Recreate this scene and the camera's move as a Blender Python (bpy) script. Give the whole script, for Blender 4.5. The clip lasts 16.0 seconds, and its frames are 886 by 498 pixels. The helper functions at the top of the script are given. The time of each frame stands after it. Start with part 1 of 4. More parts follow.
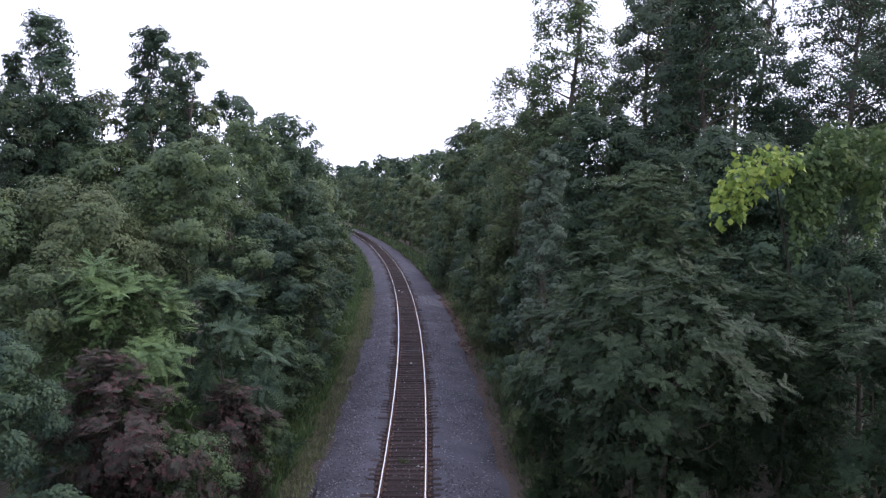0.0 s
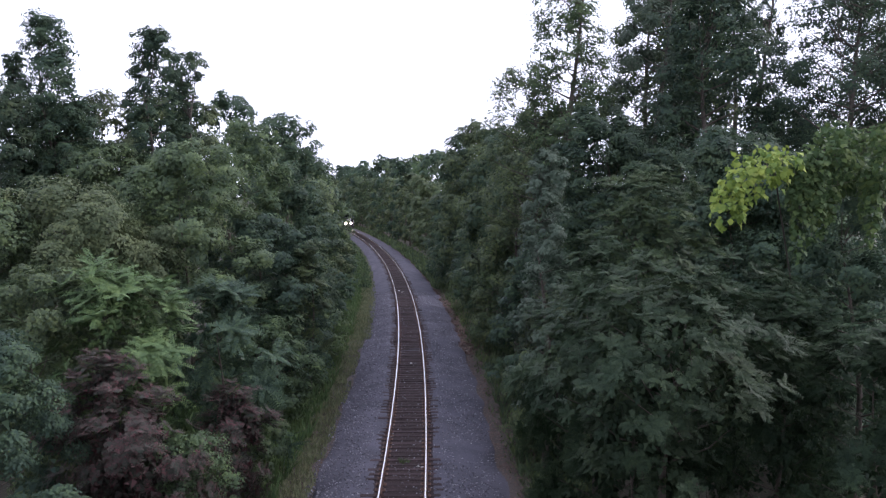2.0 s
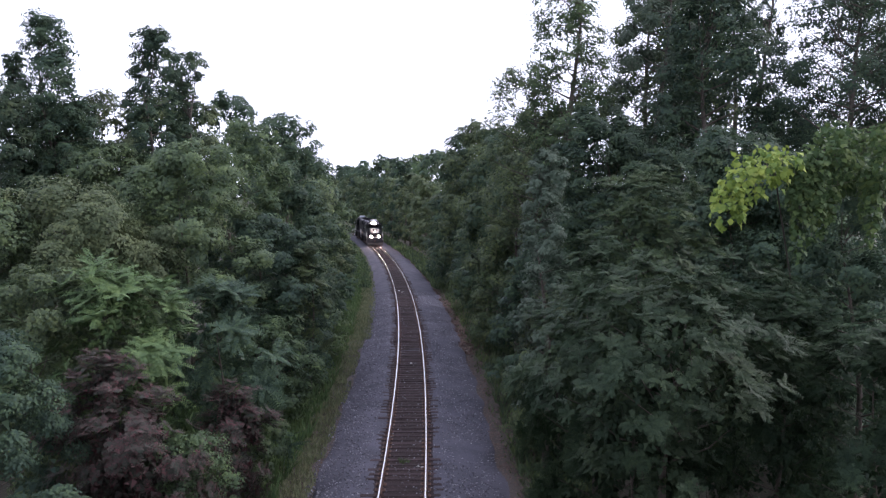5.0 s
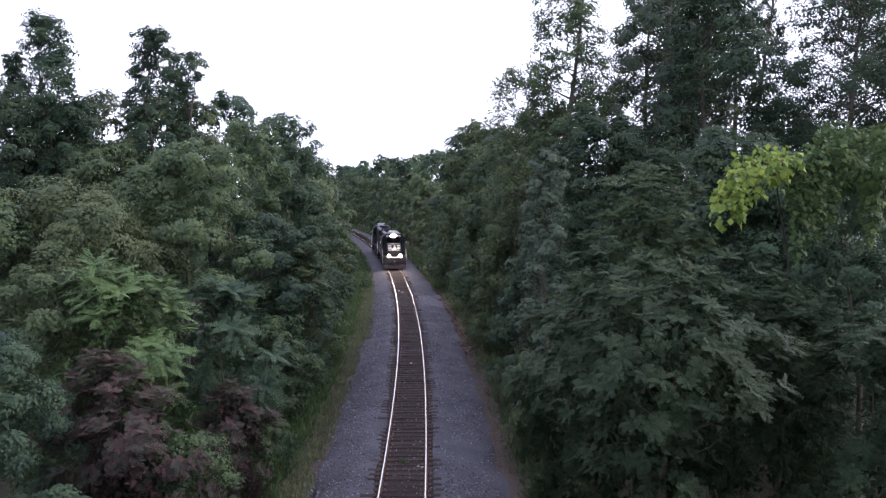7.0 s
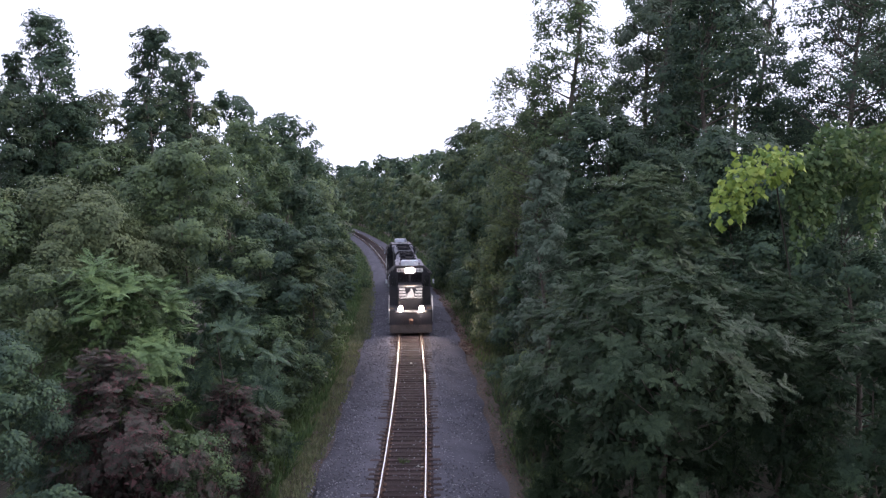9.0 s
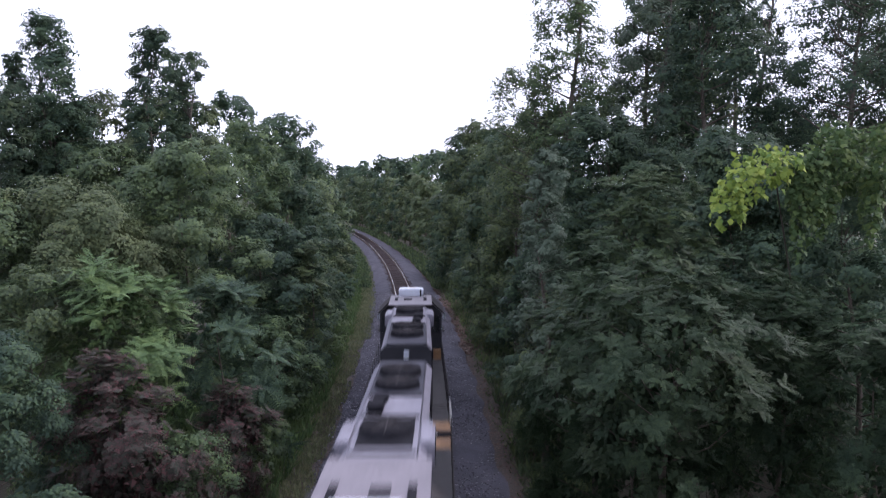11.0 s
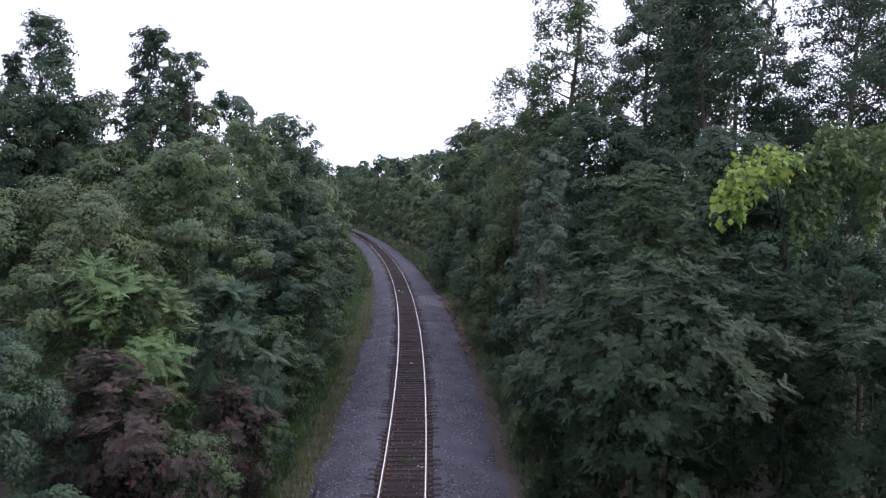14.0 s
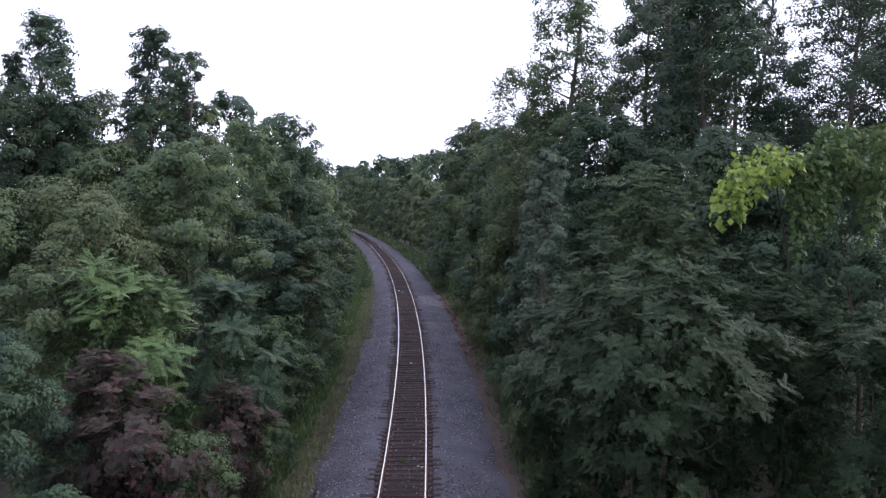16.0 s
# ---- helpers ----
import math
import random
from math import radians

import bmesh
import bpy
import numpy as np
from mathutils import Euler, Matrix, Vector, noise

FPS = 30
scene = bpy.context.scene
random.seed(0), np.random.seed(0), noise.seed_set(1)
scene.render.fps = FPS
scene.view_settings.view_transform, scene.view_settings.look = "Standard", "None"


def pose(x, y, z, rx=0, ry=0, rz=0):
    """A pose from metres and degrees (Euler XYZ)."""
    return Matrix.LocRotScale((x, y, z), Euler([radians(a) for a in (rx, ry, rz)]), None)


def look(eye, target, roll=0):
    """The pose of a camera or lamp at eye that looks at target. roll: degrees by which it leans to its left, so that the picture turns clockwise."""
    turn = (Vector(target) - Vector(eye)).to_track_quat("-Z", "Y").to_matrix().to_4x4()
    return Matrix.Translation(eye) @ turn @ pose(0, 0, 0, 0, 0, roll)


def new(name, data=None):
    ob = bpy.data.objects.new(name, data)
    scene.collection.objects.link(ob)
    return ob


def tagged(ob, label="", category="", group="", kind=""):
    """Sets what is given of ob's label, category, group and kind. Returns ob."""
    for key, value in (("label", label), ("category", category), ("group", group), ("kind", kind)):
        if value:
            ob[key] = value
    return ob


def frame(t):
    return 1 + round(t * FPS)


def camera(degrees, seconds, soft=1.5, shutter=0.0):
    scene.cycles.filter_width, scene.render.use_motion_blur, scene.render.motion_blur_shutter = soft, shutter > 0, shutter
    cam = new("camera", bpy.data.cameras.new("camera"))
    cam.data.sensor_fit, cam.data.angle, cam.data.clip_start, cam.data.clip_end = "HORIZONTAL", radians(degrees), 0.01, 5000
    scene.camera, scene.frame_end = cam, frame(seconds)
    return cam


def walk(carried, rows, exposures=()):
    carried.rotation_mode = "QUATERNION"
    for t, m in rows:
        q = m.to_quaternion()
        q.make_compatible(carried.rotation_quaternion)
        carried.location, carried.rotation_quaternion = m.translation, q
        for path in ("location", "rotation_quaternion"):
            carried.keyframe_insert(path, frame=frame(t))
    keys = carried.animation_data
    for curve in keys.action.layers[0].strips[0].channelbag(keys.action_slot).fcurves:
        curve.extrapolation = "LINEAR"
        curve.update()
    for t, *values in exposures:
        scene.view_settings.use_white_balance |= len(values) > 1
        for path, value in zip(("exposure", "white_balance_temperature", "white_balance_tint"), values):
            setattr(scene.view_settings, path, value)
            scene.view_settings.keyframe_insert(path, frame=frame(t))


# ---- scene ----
SECONDS = 16.0
EYE_Z = 9.79
cam = camera(58.5, SECONDS, soft=1.3, shutter=0.9)
stand = look((0, 0, EYE_Z), (0, 100, EYE_Z - 6.857))
walk(cam, [(0.0, stand), (SECONDS, stand)], exposures=[(0.0, 0.19, 6070, 25), (SECONDS, 0.19, 6070, 25)])

# ---- world and light: a bright, white evening overcast ----
world = bpy.data.worlds.new("evening_sky")
scene.world = world
world.use_nodes = True
wn, wl = world.node_tree.nodes, world.node_tree.links
wn.clear()
w_out = wn.new("ShaderNodeOutputWorld")
w_bg = wn.new("ShaderNodeBackground")
w_sky = wn.new("ShaderNodeTexSky")
w_sky.sky_type = "NISHITA"
w_sky.sun_disc = False
w_sky.sun_elevation = radians(36)
w_sky.sun_rotation = radians(76)
w_sky.dust_density = 4.0
w_bw = wn.new("ShaderNodeHueSaturation")
w_bw.inputs["Saturation"].default_value = 0.22
w_mix = wn.new("ShaderNodeMix")
w_mix.data_type = "RGBA"
w_mix.inputs["Factor"].default_value = 0.72
w_mix.inputs["B"].default_value = (10.2, 10.9, 12.1, 1)
wl.new(w_sky.outputs["Color"], w_bw.inputs["Color"])
wl.new(w_bw.outputs["Color"], w_mix.inputs["A"])
wl.new(w_mix.outputs["Result"], w_bg.inputs["Color"])
w_bg.inputs["Strength"].default_value = 0.18
wl.new(w_bg.outputs["Background"], w_out.inputs["Surface"])

sun = new("sun", bpy.data.lights.new("sun", "SUN"))
sun.data.energy = 2.9
sun.data.angle = radians(60)
sun.data.color = (1.0, 0.93, 0.86)
sun.matrix_world = look((0, 0, 60), (-75, -18, 0))


# ---- materials ----
def node_mat(name, rough=0.7, metal=0.0):
    m = bpy.data.materials.new(name)
    m.use_nodes = True
    p = m.node_tree.nodes["Principled BSDF"]
    p.inputs["Roughness"].default_value = rough
    p.inputs["Metallic"].default_value = metal
    return m, m.node_tree.nodes, m.node_tree.links, p


def ramp_of(nodes, stops):
    r = nodes.new("ShaderNodeValToRGB")
    while len(r.color_ramp.elements) < len(stops):
        r.color_ramp.elements.new(0.5)
    for e, (at, c) in zip(r.color_ramp.elements, stops):
        e.position, e.color = at, (*c, 1)
    return r


def surface(name, dark, light, rough=0.7, metal=0.0, scale=6.0, fine=60.0, bump=0.2, per_object=0.0, depth=0.02):
    """Two scales of noise between two colours, with relief."""
    m, n, l, p = node_mat(name, rough, metal)
    co = n.new("ShaderNodeTexCoord")
    a, b = n.new("ShaderNodeTexNoise"), n.new("ShaderNodeTexNoise")
    a.inputs["Scale"].default_value, b.inputs["Scale"].default_value = scale, fine
    a.inputs["Detail"].default_value = 5
    for k in (a, b):
        l.new(co.outputs["Object"], k.inputs["Vector"])
    mx = n.new("ShaderNodeMath")
    mx.operation = "ADD"
    l.new(a.outputs["Fac"], mx.inputs[0])
    l.new(b.outputs["Fac"], mx.inputs[1])
    half = n.new("ShaderNodeMath")
    half.operation = "MULTIPLY"
    half.inputs[1].default_value = 0.5
    l.new(mx.outputs[0], half.inputs[0])
    src = half.outputs[0]
    if per_object:
        info = n.new("ShaderNodeObjectInfo")
        s = n.new("ShaderNodeMapRange")
        s.inputs["To Min"].default_value, s.inputs["To Max"].default_value = -per_object, per_object
        l.new(info.outputs["Random"], s.inputs["Value"])
        ad = n.new("ShaderNodeMath")
        ad.operation = "ADD"
        l.new(src, ad.inputs[0])
        l.new(s.outputs["Result"], ad.inputs[1])
        src = ad.outputs[0]
    r = ramp_of(n, [(0.36, dark), (0.64, light)])
    l.new(src, r.inputs["Fac"])
    l.new(r.outputs["Color"], p.inputs["Base Color"])
    bp = n.new("ShaderNodeBump")
    bp.inputs["Strength"].default_value, bp.inputs["Distance"].default_value = bump, depth
    l.new(half.outputs[0], bp.inputs["Height"])
    l.new(bp.outputs["Normal"], p.inputs["Normal"])
    return m


def leaf_mat(name, dark, mid, light, through_part=0.3, rough=0.55, patch=0.5, own_tone=0.16):
    """Leaf green that varies from leaf to leaf and from branch to branch; some light passes through."""
    m, n, l, p = node_mat(name, rough)
    geo = n.new("ShaderNodeNewGeometry")
    co = n.new("ShaderNodeTexCoord")
    no = n.new("ShaderNodeTexNoise")
    no.inputs["Scale"].default_value, no.inputs["Detail"].default_value = patch * 2, 4
    l.new(co.outputs["Object"], no.inputs["Vector"])
    mx = n.new("ShaderNodeMix")
    mx.inputs["Factor"].default_value = 0.72
    l.new(geo.outputs["Random Per Island"], mx.inputs["A"])
    l.new(no.outputs["Fac"], mx.inputs["B"])
    r = ramp_of(n, [(0.28, dark), (0.5, mid), (0.74, light)])
    l.new(mx.outputs["Result"], r.inputs["Fac"])
    # each plant has a tone of its own
    info = n.new("ShaderNodeObjectInfo")
    tone = n.new("ShaderNodeHueSaturation")
    hue, again, part_of, value = n.new("ShaderNodeMapRange"), n.new("ShaderNodeMath"), n.new("ShaderNodeMath"), n.new("ShaderNodeMapRange")
    hue.inputs["To Min"].default_value, hue.inputs["To Max"].default_value = 0.5 - own_tone * 0.14, 0.5 + own_tone * 0.10
    value.inputs["To Min"].default_value, value.inputs["To Max"].default_value = 1.02 - own_tone, 1.08 + own_tone
    again.operation, part_of.operation = "MULTIPLY", "FRACT"
    again.inputs[1].default_value = 7.31
    tone.inputs["Saturation"].default_value = 1.0 + own_tone
    l.new(info.outputs["Random"], hue.inputs["Value"])
    l.new(info.outputs["Random"], again.inputs[0])
    l.new(again.outputs[0], part_of.inputs[0])
    l.new(part_of.outputs[0], value.inputs["Value"])
    l.new(hue.outputs["Result"], tone.inputs["Hue"])
    l.new(value.outputs["Result"], tone.inputs["Value"])
    l.new(r.outputs["Color"], tone.inputs["Color"])
    l.new(tone.outputs["Color"], p.inputs["Base Color"])
    p.inputs["Specular IOR Level"].default_value = 0.14
    tr = n.new("ShaderNodeBsdfTranslucent")
    l.new(tone.outputs["Color"], tr.inputs["Color"])
    mix = n.new("ShaderNodeMixShader")
    mix.inputs["Fac"].default_value = through_part
    l.new(p.outputs["BSDF"], mix.inputs[1])
    l.new(tr.outputs["BSDF"], mix.inputs[2])
    l.new(mix.outputs["Shader"], n["Material Output"].inputs["Surface"])
    return m


def glow_mat(name, colour, strength):
    m, n, l, p = node_mat(name, 0.2)
    p.inputs["Base Color"].default_value = (*colour, 1)
    p.inputs["Emission Color"].default_value = (*colour, 1)
    p.inputs["Emission Strength"].default_value = strength
    return m


LEAF = {
    "green": leaf_mat("leaf_green", (0.045, 0.066, 0.047), (0.077, 0.106, 0.062), (0.123, 0.158, 0.075), 0.35),
    "deep": leaf_mat("leaf_deep_green", (0.030, 0.050, 0.041), (0.051, 0.079, 0.054), (0.083, 0.117, 0.064), 0.35),
    # shade over the right bank's plants is put into this darker leaf colour
    "shade": leaf_mat("leaf_shaded_dark_green", (0.017, 0.033, 0.020), (0.029, 0.049, 0.028), (0.052, 0.077, 0.038), own_tone=0.08),
    "bright": leaf_mat("leaf_bright_green", (0.054, 0.096, 0.046), (0.082, 0.136, 0.058), (0.130, 0.190, 0.072), own_tone=0.03),
    "olive": leaf_mat("leaf_olive", (0.050, 0.074, 0.042), (0.076, 0.103, 0.054), (0.112, 0.138, 0.066), own_tone=0.06),
    "silver": leaf_mat("leaf_silver_green", (0.048, 0.072, 0.050), (0.072, 0.102, 0.074), (0.13, 0.16, 0.12), own_tone=0.05),
    "vine": leaf_mat("leaf_yellow_green", (0.085, 0.155, 0.040), (0.165, 0.235, 0.048), (0.27, 0.33, 0.065), 0.35, patch=1.6, own_tone=0.0),
    "red": leaf_mat("leaf_dull_red", (0.028, 0.044, 0.032), (0.058, 0.053, 0.046), (0.130, 0.055, 0.060), patch=2.5, own_tone=0.03),
    "grass": leaf_mat("grass_blades", (0.105, 0.128, 0.070), (0.150, 0.172, 0.094), (0.21, 0.215, 0.13), own_tone=0.0),
    "ivy": leaf_mat("leaf_climber_green", (0.036, 0.066, 0.030), (0.062, 0.104, 0.040), (0.115, 0.158, 0.055), 0.35, patch=1.2, own_tone=0.05),
    "litter": leaf_mat("dry_litter", (0.062, 0.038, 0.033), (0.105, 0.066, 0.056), (0.15, 0.11, 0.09), 0.1, own_tone=0.0),
}
BARK = surface("bark", (0.035, 0.028, 0.022), (0.10, 0.085, 0.07), 0.9, 0, 5, 40, 0.8)
SOIL = surface("forest_soil", (0.020, 0.019, 0.012), (0.050, 0.047, 0.026), 0.95, 0, 0.5, 9, 0.6, depth=0.1)
BALLAST = surface("ballast_gravel", (0.044, 0.043, 0.054), (0.098, 0.097, 0.121), 0.9, 0, 0.7, 42, 0.6, depth=0.02)
DIRT = surface("rusty_dirt", (0.026, 0.021, 0.017), (0.062, 0.050, 0.042), 0.95, 0, 0.9, 14, 0.6, depth=0.05)
TIE = surface("creosoted_wood", (0.018, 0.012, 0.012), (0.050, 0.034, 0.036), 0.85, 0, 4, 28, 0.6, per_object=0.12)
FOUL = surface("fouled_ballast", (0.013, 0.009, 0.009), (0.045, 0.033, 0.033), 0.9, 0, 1.5, 22, 0.9, depth=0.05)
RAIL_HEAD = surface("polished_steel", (0.55, 0.53, 0.53), (0.72, 0.70, 0.70), 0.22, 1.0, 2, 60, 0.05)
RAIL_RUST = surface("rusted_steel", (0.05, 0.028, 0.020), (0.13, 0.070, 0.048), 0.8, 0.1, 5, 50, 0.4)
BLACK = surface("black_engine_paint", (0.009, 0.010, 0.014), (0.028, 0.029, 0.037), 0.45, 0, 1.5, 25, 0.1)
GRIME = surface("dusty_black_steel", (0.014, 0.013, 0.015), (0.042, 0.038, 0.040), 0.8, 0, 2.0, 30, 0.3)
# grey of the roof dust, and of sky light painted on the roof edges
ROOF = surface("dusty_skylit_grey_roof", (0.10, 0.098, 0.125), (0.19, 0.186, 0.225), 0.7, 0, 1.3, 18, 0.2)
PINK_ROOF = surface("pinkish_grey_cab_roof", (0.090, 0.083, 0.098), (0.160, 0.146, 0.168), 0.6, 0, 1.2, 14, 0.15)
WHITE = surface("white_paint", (0.60, 0.60, 0.60), (0.80, 0.79, 0.78), 0.5, 0, 3, 40, 0.1)
PALE_METAL = surface("pale_sheet_metal", (0.46, 0.50, 0.58), (0.66, 0.70, 0.78), 0.3, 0.5, 2, 30, 0.05)
DECK = surface("grey_deck_plate", (0.030, 0.030, 0.034), (0.065, 0.064, 0.070), 0.8, 0.1, 3, 50, 0.4)
SAFETY = surface("safety_orange_paint", (0.15, 0.085, 0.045), (0.30, 0.17, 0.085), 0.6, 0, 4, 40, 0.1)
FAN_DARK = surface("dark_grille", (0.006, 0.006, 0.008), (0.020, 0.020, 0.025), 0.9, 0.0, 5, 60, 0.3)
HEAD_GLOW = glow_mat("headlight_glow", (1.0, 0.78, 0.54), 700.0)
LENS_OFF = surface("unlit_lens", (0.30, 0.30, 0.30), (0.45, 0.45, 0.45), 0.15, 0.4, 5, 40, 0.0)
GLASS, _gn, _gl, _gp = node_mat("window_glass", 0.05)
_gp.inputs["Transmission Weight"].default_value = 1.0
_gp.inputs["Base Color"].default_value = (0.75, 0.8, 0.8, 1)
STONE_MIX = leaf_mat("mixed_ballast_stones", (0.06, 0.06, 0.070), (0.105, 0.105, 0.122), (0.31, 0.31, 0.345), 0.0, 0.85, 3.0, own_tone=0.0)
LAMP_PANEL = surface("dark_roof_steel", (0.016, 0.017, 0.024), (0.050, 0.051, 0.066), 0.7, 0.0, 1.5, 20, 0.2)
for _m, _v in ((FAN_DARK, 0.08), (LAMP_PANEL, 0.12), (GRIME, 0.2), (BLACK, 0.35), (TIE, 0.2), (FOUL, 0.1), (BALLAST, 0.1)):
    _m.node_tree.nodes["Principled BSDF"].inputs["Specular IOR Level"].default_value = _v
PALE_STONE = surface("pale_limestone", (0.32, 0.31, 0.31), (0.5, 0.49, 0.48), 0.8, 0, 6, 40, 0.3)


# ---- mesh helpers ----
def link_mesh(name, bm, mat, parent=None, label="", smooth=False):
    me = bpy.data.meshes.new(name)
    bm.to_mesh(me)
    bm.free()
    if smooth:
        for f in me.polygons:
            f.use_smooth = True
    me.materials.append(mat)
    ob = new(name, me)
    ob.parent = parent
    if label:
        tagged(ob, label)
    return ob


def part(name, bm, mat, parent, label="", smooth=False):
    return link_mesh(name, bm, mat, parent, label, smooth)


def raw_mesh(name, verts, quads, mat):
    me = bpy.data.meshes.new(name)
    verts = np.asarray(verts, np.float32)
    quads = np.asarray(quads, np.int32)
    k = quads.shape[1]
    me.vertices.add(len(verts))
    me.vertices.foreach_set("co", verts.ravel())
    me.loops.add(quads.size)
    me.loops.foreach_set("vertex_index", quads.ravel())
    me.polygons.add(len(quads))
    me.polygons.foreach_set("loop_start", np.arange(0, quads.size, k, dtype=np.int32))
    me.polygons.foreach_set("loop_total", np.full(len(quads), k, np.int32))
    me.update(calc_edges=True)
    me.materials.append(mat)
    return me


def unit(v):
    return v / np.maximum(np.linalg.norm(v, axis=-1, keepdims=True), 1e-6)


def leaf_quads(base, way, normal, length, width):
    """One folded four-cornered leaf for each row: from base along way."""
    way = unit(way)
    side = unit(np.cross(way, normal))
    up = np.cross(side, way)
    length, width = length[:, None], width[:, None]
    mid = base + way * length * 0.42 + up * width * 0.16
    tip = base + way * length - up * length * 0.08
    v = np.stack([base, mid + side * width * 0.5, tip, mid - side * width * 0.5], 1).reshape(-1, 3)
    return v


def leaf_tris(base, way, normal, length, width):
    """One three-cornered leaf for each row, widest near its base."""
    way = unit(way)
    side = unit(np.cross(way, normal))
    up = np.cross(side, way)
    length, width = length[:, None], width[:, None]
    near = base + way * length * 0.12
    return np.stack([near + side * width * 0.5, near - side * width * 0.5, base + way * length - up * length * 0.10], 1).reshape(-1, 3)


def fronds(rng, at, way, n, pairs, length, leaf):
    """Feather-shaped leaves: leaflets in pairs along a drooping stalk."""
    k = len(at)
    way = unit(way)
    side = unit(np.cross(way, n))
    out = []
    ln = length * rng.uniform(0.7, 1.15, k)
    for i in range(pairs):
        u = (i + 0.6) / pairs
        p = at + way * (ln * u)[:, None] + np.array([0, 0, -1.0]) * (ln * 0.24 * u * u)[:, None]
        size = leaf * (0.65 + 0.5 * np.sin(np.pi * min(1, u * 0.9 + 0.1))) * rng.uniform(0.8, 1.15, k)
        for sgn in (-1, 1):
            d = side * sgn + way * 0.45 + np.array([0, 0, -0.28]) + rng.normal(0, 0.10, (k, 3))
            out.append(leaf_tris(p, d, n + rng.normal(0, 0.12, (k, 3)), size, size * 0.54))
    return np.concatenate(out)


def tube(verts, faces, pts, radii, sides=6):
    """A tapered tube along points, added to the lists."""
    start = len(verts)
    pts = [Vector(p) for p in pts]
    for i, (p, r) in enumerate(zip(pts, radii)):
        d = (pts[min(i + 1, len(pts) - 1)] - pts[max(i - 1, 0)]).normalized()
        a = d.orthogonal().normalized()
        b = d.cross(a)
        for s in range(sides):
            t = 2 * math.pi * s / sides
            verts.append(tuple(p + (a * math.cos(t) + b * math.sin(t)) * r))
    for i in range(len(pts) - 1):
        for s in range(sides):
            q = start + i * sides
            faces.append((q + s, q + (s + 1) % sides, q + sides + (s + 1) % sides, q + sides + s))


# ---- the railway's line: a curve to the left ----
LINE_A, LINE_B, LINE_C, LINE_D = -1.485, 0.02622, -0.00080443, 7.718e-07


def line_x(y):
    return LINE_A + LINE_B * y + LINE_C * y * y + LINE_D * y ** 3


def line_slope(y):
    return LINE_B + 2 * LINE_C * y + 3 * LINE_D * y * y


_ys = np.linspace(-140, 460, 6001)
_s = np.concatenate([[0], np.cumsum(np.hypot(np.diff(_ys), np.diff(line_x(_ys))))])
_s -= np.interp(0, _ys, _s)


def on_line(s):
    """Place and heading at s metres along the line from below the camera."""
    y = float(np.interp(s, _s, _ys))
    return line_x(y), y, -math.degrees(math.atan(line_slope(y)))


def beside(s, off, z=0.0):
    x, y, a = on_line(s)
    return Vector((x + off * math.cos(radians(a)), y + off * math.sin(radians(a)), z))


# ---- ground ----
def ground_height(x, y, off):
    away = max(0.0, abs(off) - 6.0)
    return -0.55 - 0.02 * min(away, 10) + 0.25 * noise.noise(Vector((x * 0.08, y * 0.08, 3.0))) * min(1, away / 3)


def make_ground():
    vs, fs = [], []
    offs = [-2500, -900, -300, -120, -60, -40, -28, -20, -15, -11, -8.5, -6.5, -5, -3.9, 0, 3.9, 5, 6.5, 8.5, 11, 15, 20, 28, 40, 60, 120, 300, 900, 2500]
    ys = [-2500, -900, -300] + list(range(-120, 300, 4)) + [320, 360, 400, 500, 700, 1200, 3000]
    for y in ys:
        yy = max(-120, min(440, y))
        for o in offs:
            x = line_x(yy) + o
            z = -0.55 if abs(o) < 5.1 else ground_height(x, y, o)
            vs.append((x, y, z))
    w = len(offs)
    for j in range(len(ys) - 1):
        for i in range(w - 1):
            fs.append((j * w + i, j * w + i + 1, (j + 1) * w + i + 1, (j + 1) * w + i))
    ob = new("ground", raw_mesh("ground", vs, fs, SOIL))
    tagged(ob, "dark weedy forest soil beside the railway", "ground", kind="structure")


def strip(name, profile, mat, s0, s1, step, label, category, wob=0.0):
    """A long body with the given cross-section (offset, height) along the line."""
    vs, fs = [], []
    w = len(profile)
    n = int((s1 - s0) / step) + 1
    for j in range(n):
        s = s0 + j * step
        for k, (o, z) in enumerate(profile):
            d = wob * noise.noise(Vector((s * 0.35, o * 1.7, 1.0))) if wob else 0
            vs.append(beside(s, o + d * (2 if k in (0, w - 1) else 0.3), z + d * 0.05))
    for j in range(n - 1):
        for i in range(w - 1):
            fs.append((j * w + i, j * w + i + 1, (j + 1) * w + i + 1, (j + 1) * w + i))
    ob = new(name, raw_mesh(name, vs, fs, mat))
    return tagged(ob, label, category, kind="structure")


make_ground()
strip("verge", [(-5.9, -0.62), (-5.0, -0.44), (-2.9, -0.40), (3.6, -0.42), (4.6, -0.44), (5.6, -0.62)], DIRT, -110, 440, 1.0,
      "brown dirt verge with dry litter along the ballast", "verge", 0.5)
strip("ballast_bed", [(-3.4, -0.62), (-3.1, -0.37), (-2.5, -0.20), (-1.75, 0.0), (-1.42, 0.03), (-1.05, 0.026), (-1.0, 0.0), (1.0, 0.0), (1.05, 0.026), (1.42, 0.03), (1.75, 0.0), (2.6, -0.16), (3.4, -0.34), (3.9, -0.62)],
      BALLAST, -110, 440, 0.5, "grey crushed stone ballast bed of the railway", "ballast", 0.6)


strip("fouled_ballast", [(-1.16, -0.03), (-1.06, 0.012), (0, 0.014), (1.06, 0.012), (1.16, -0.03)], FOUL, -110, 440, 0.5,
      "dark oil-stained ballast between the crossties", "ballast", 0.10)


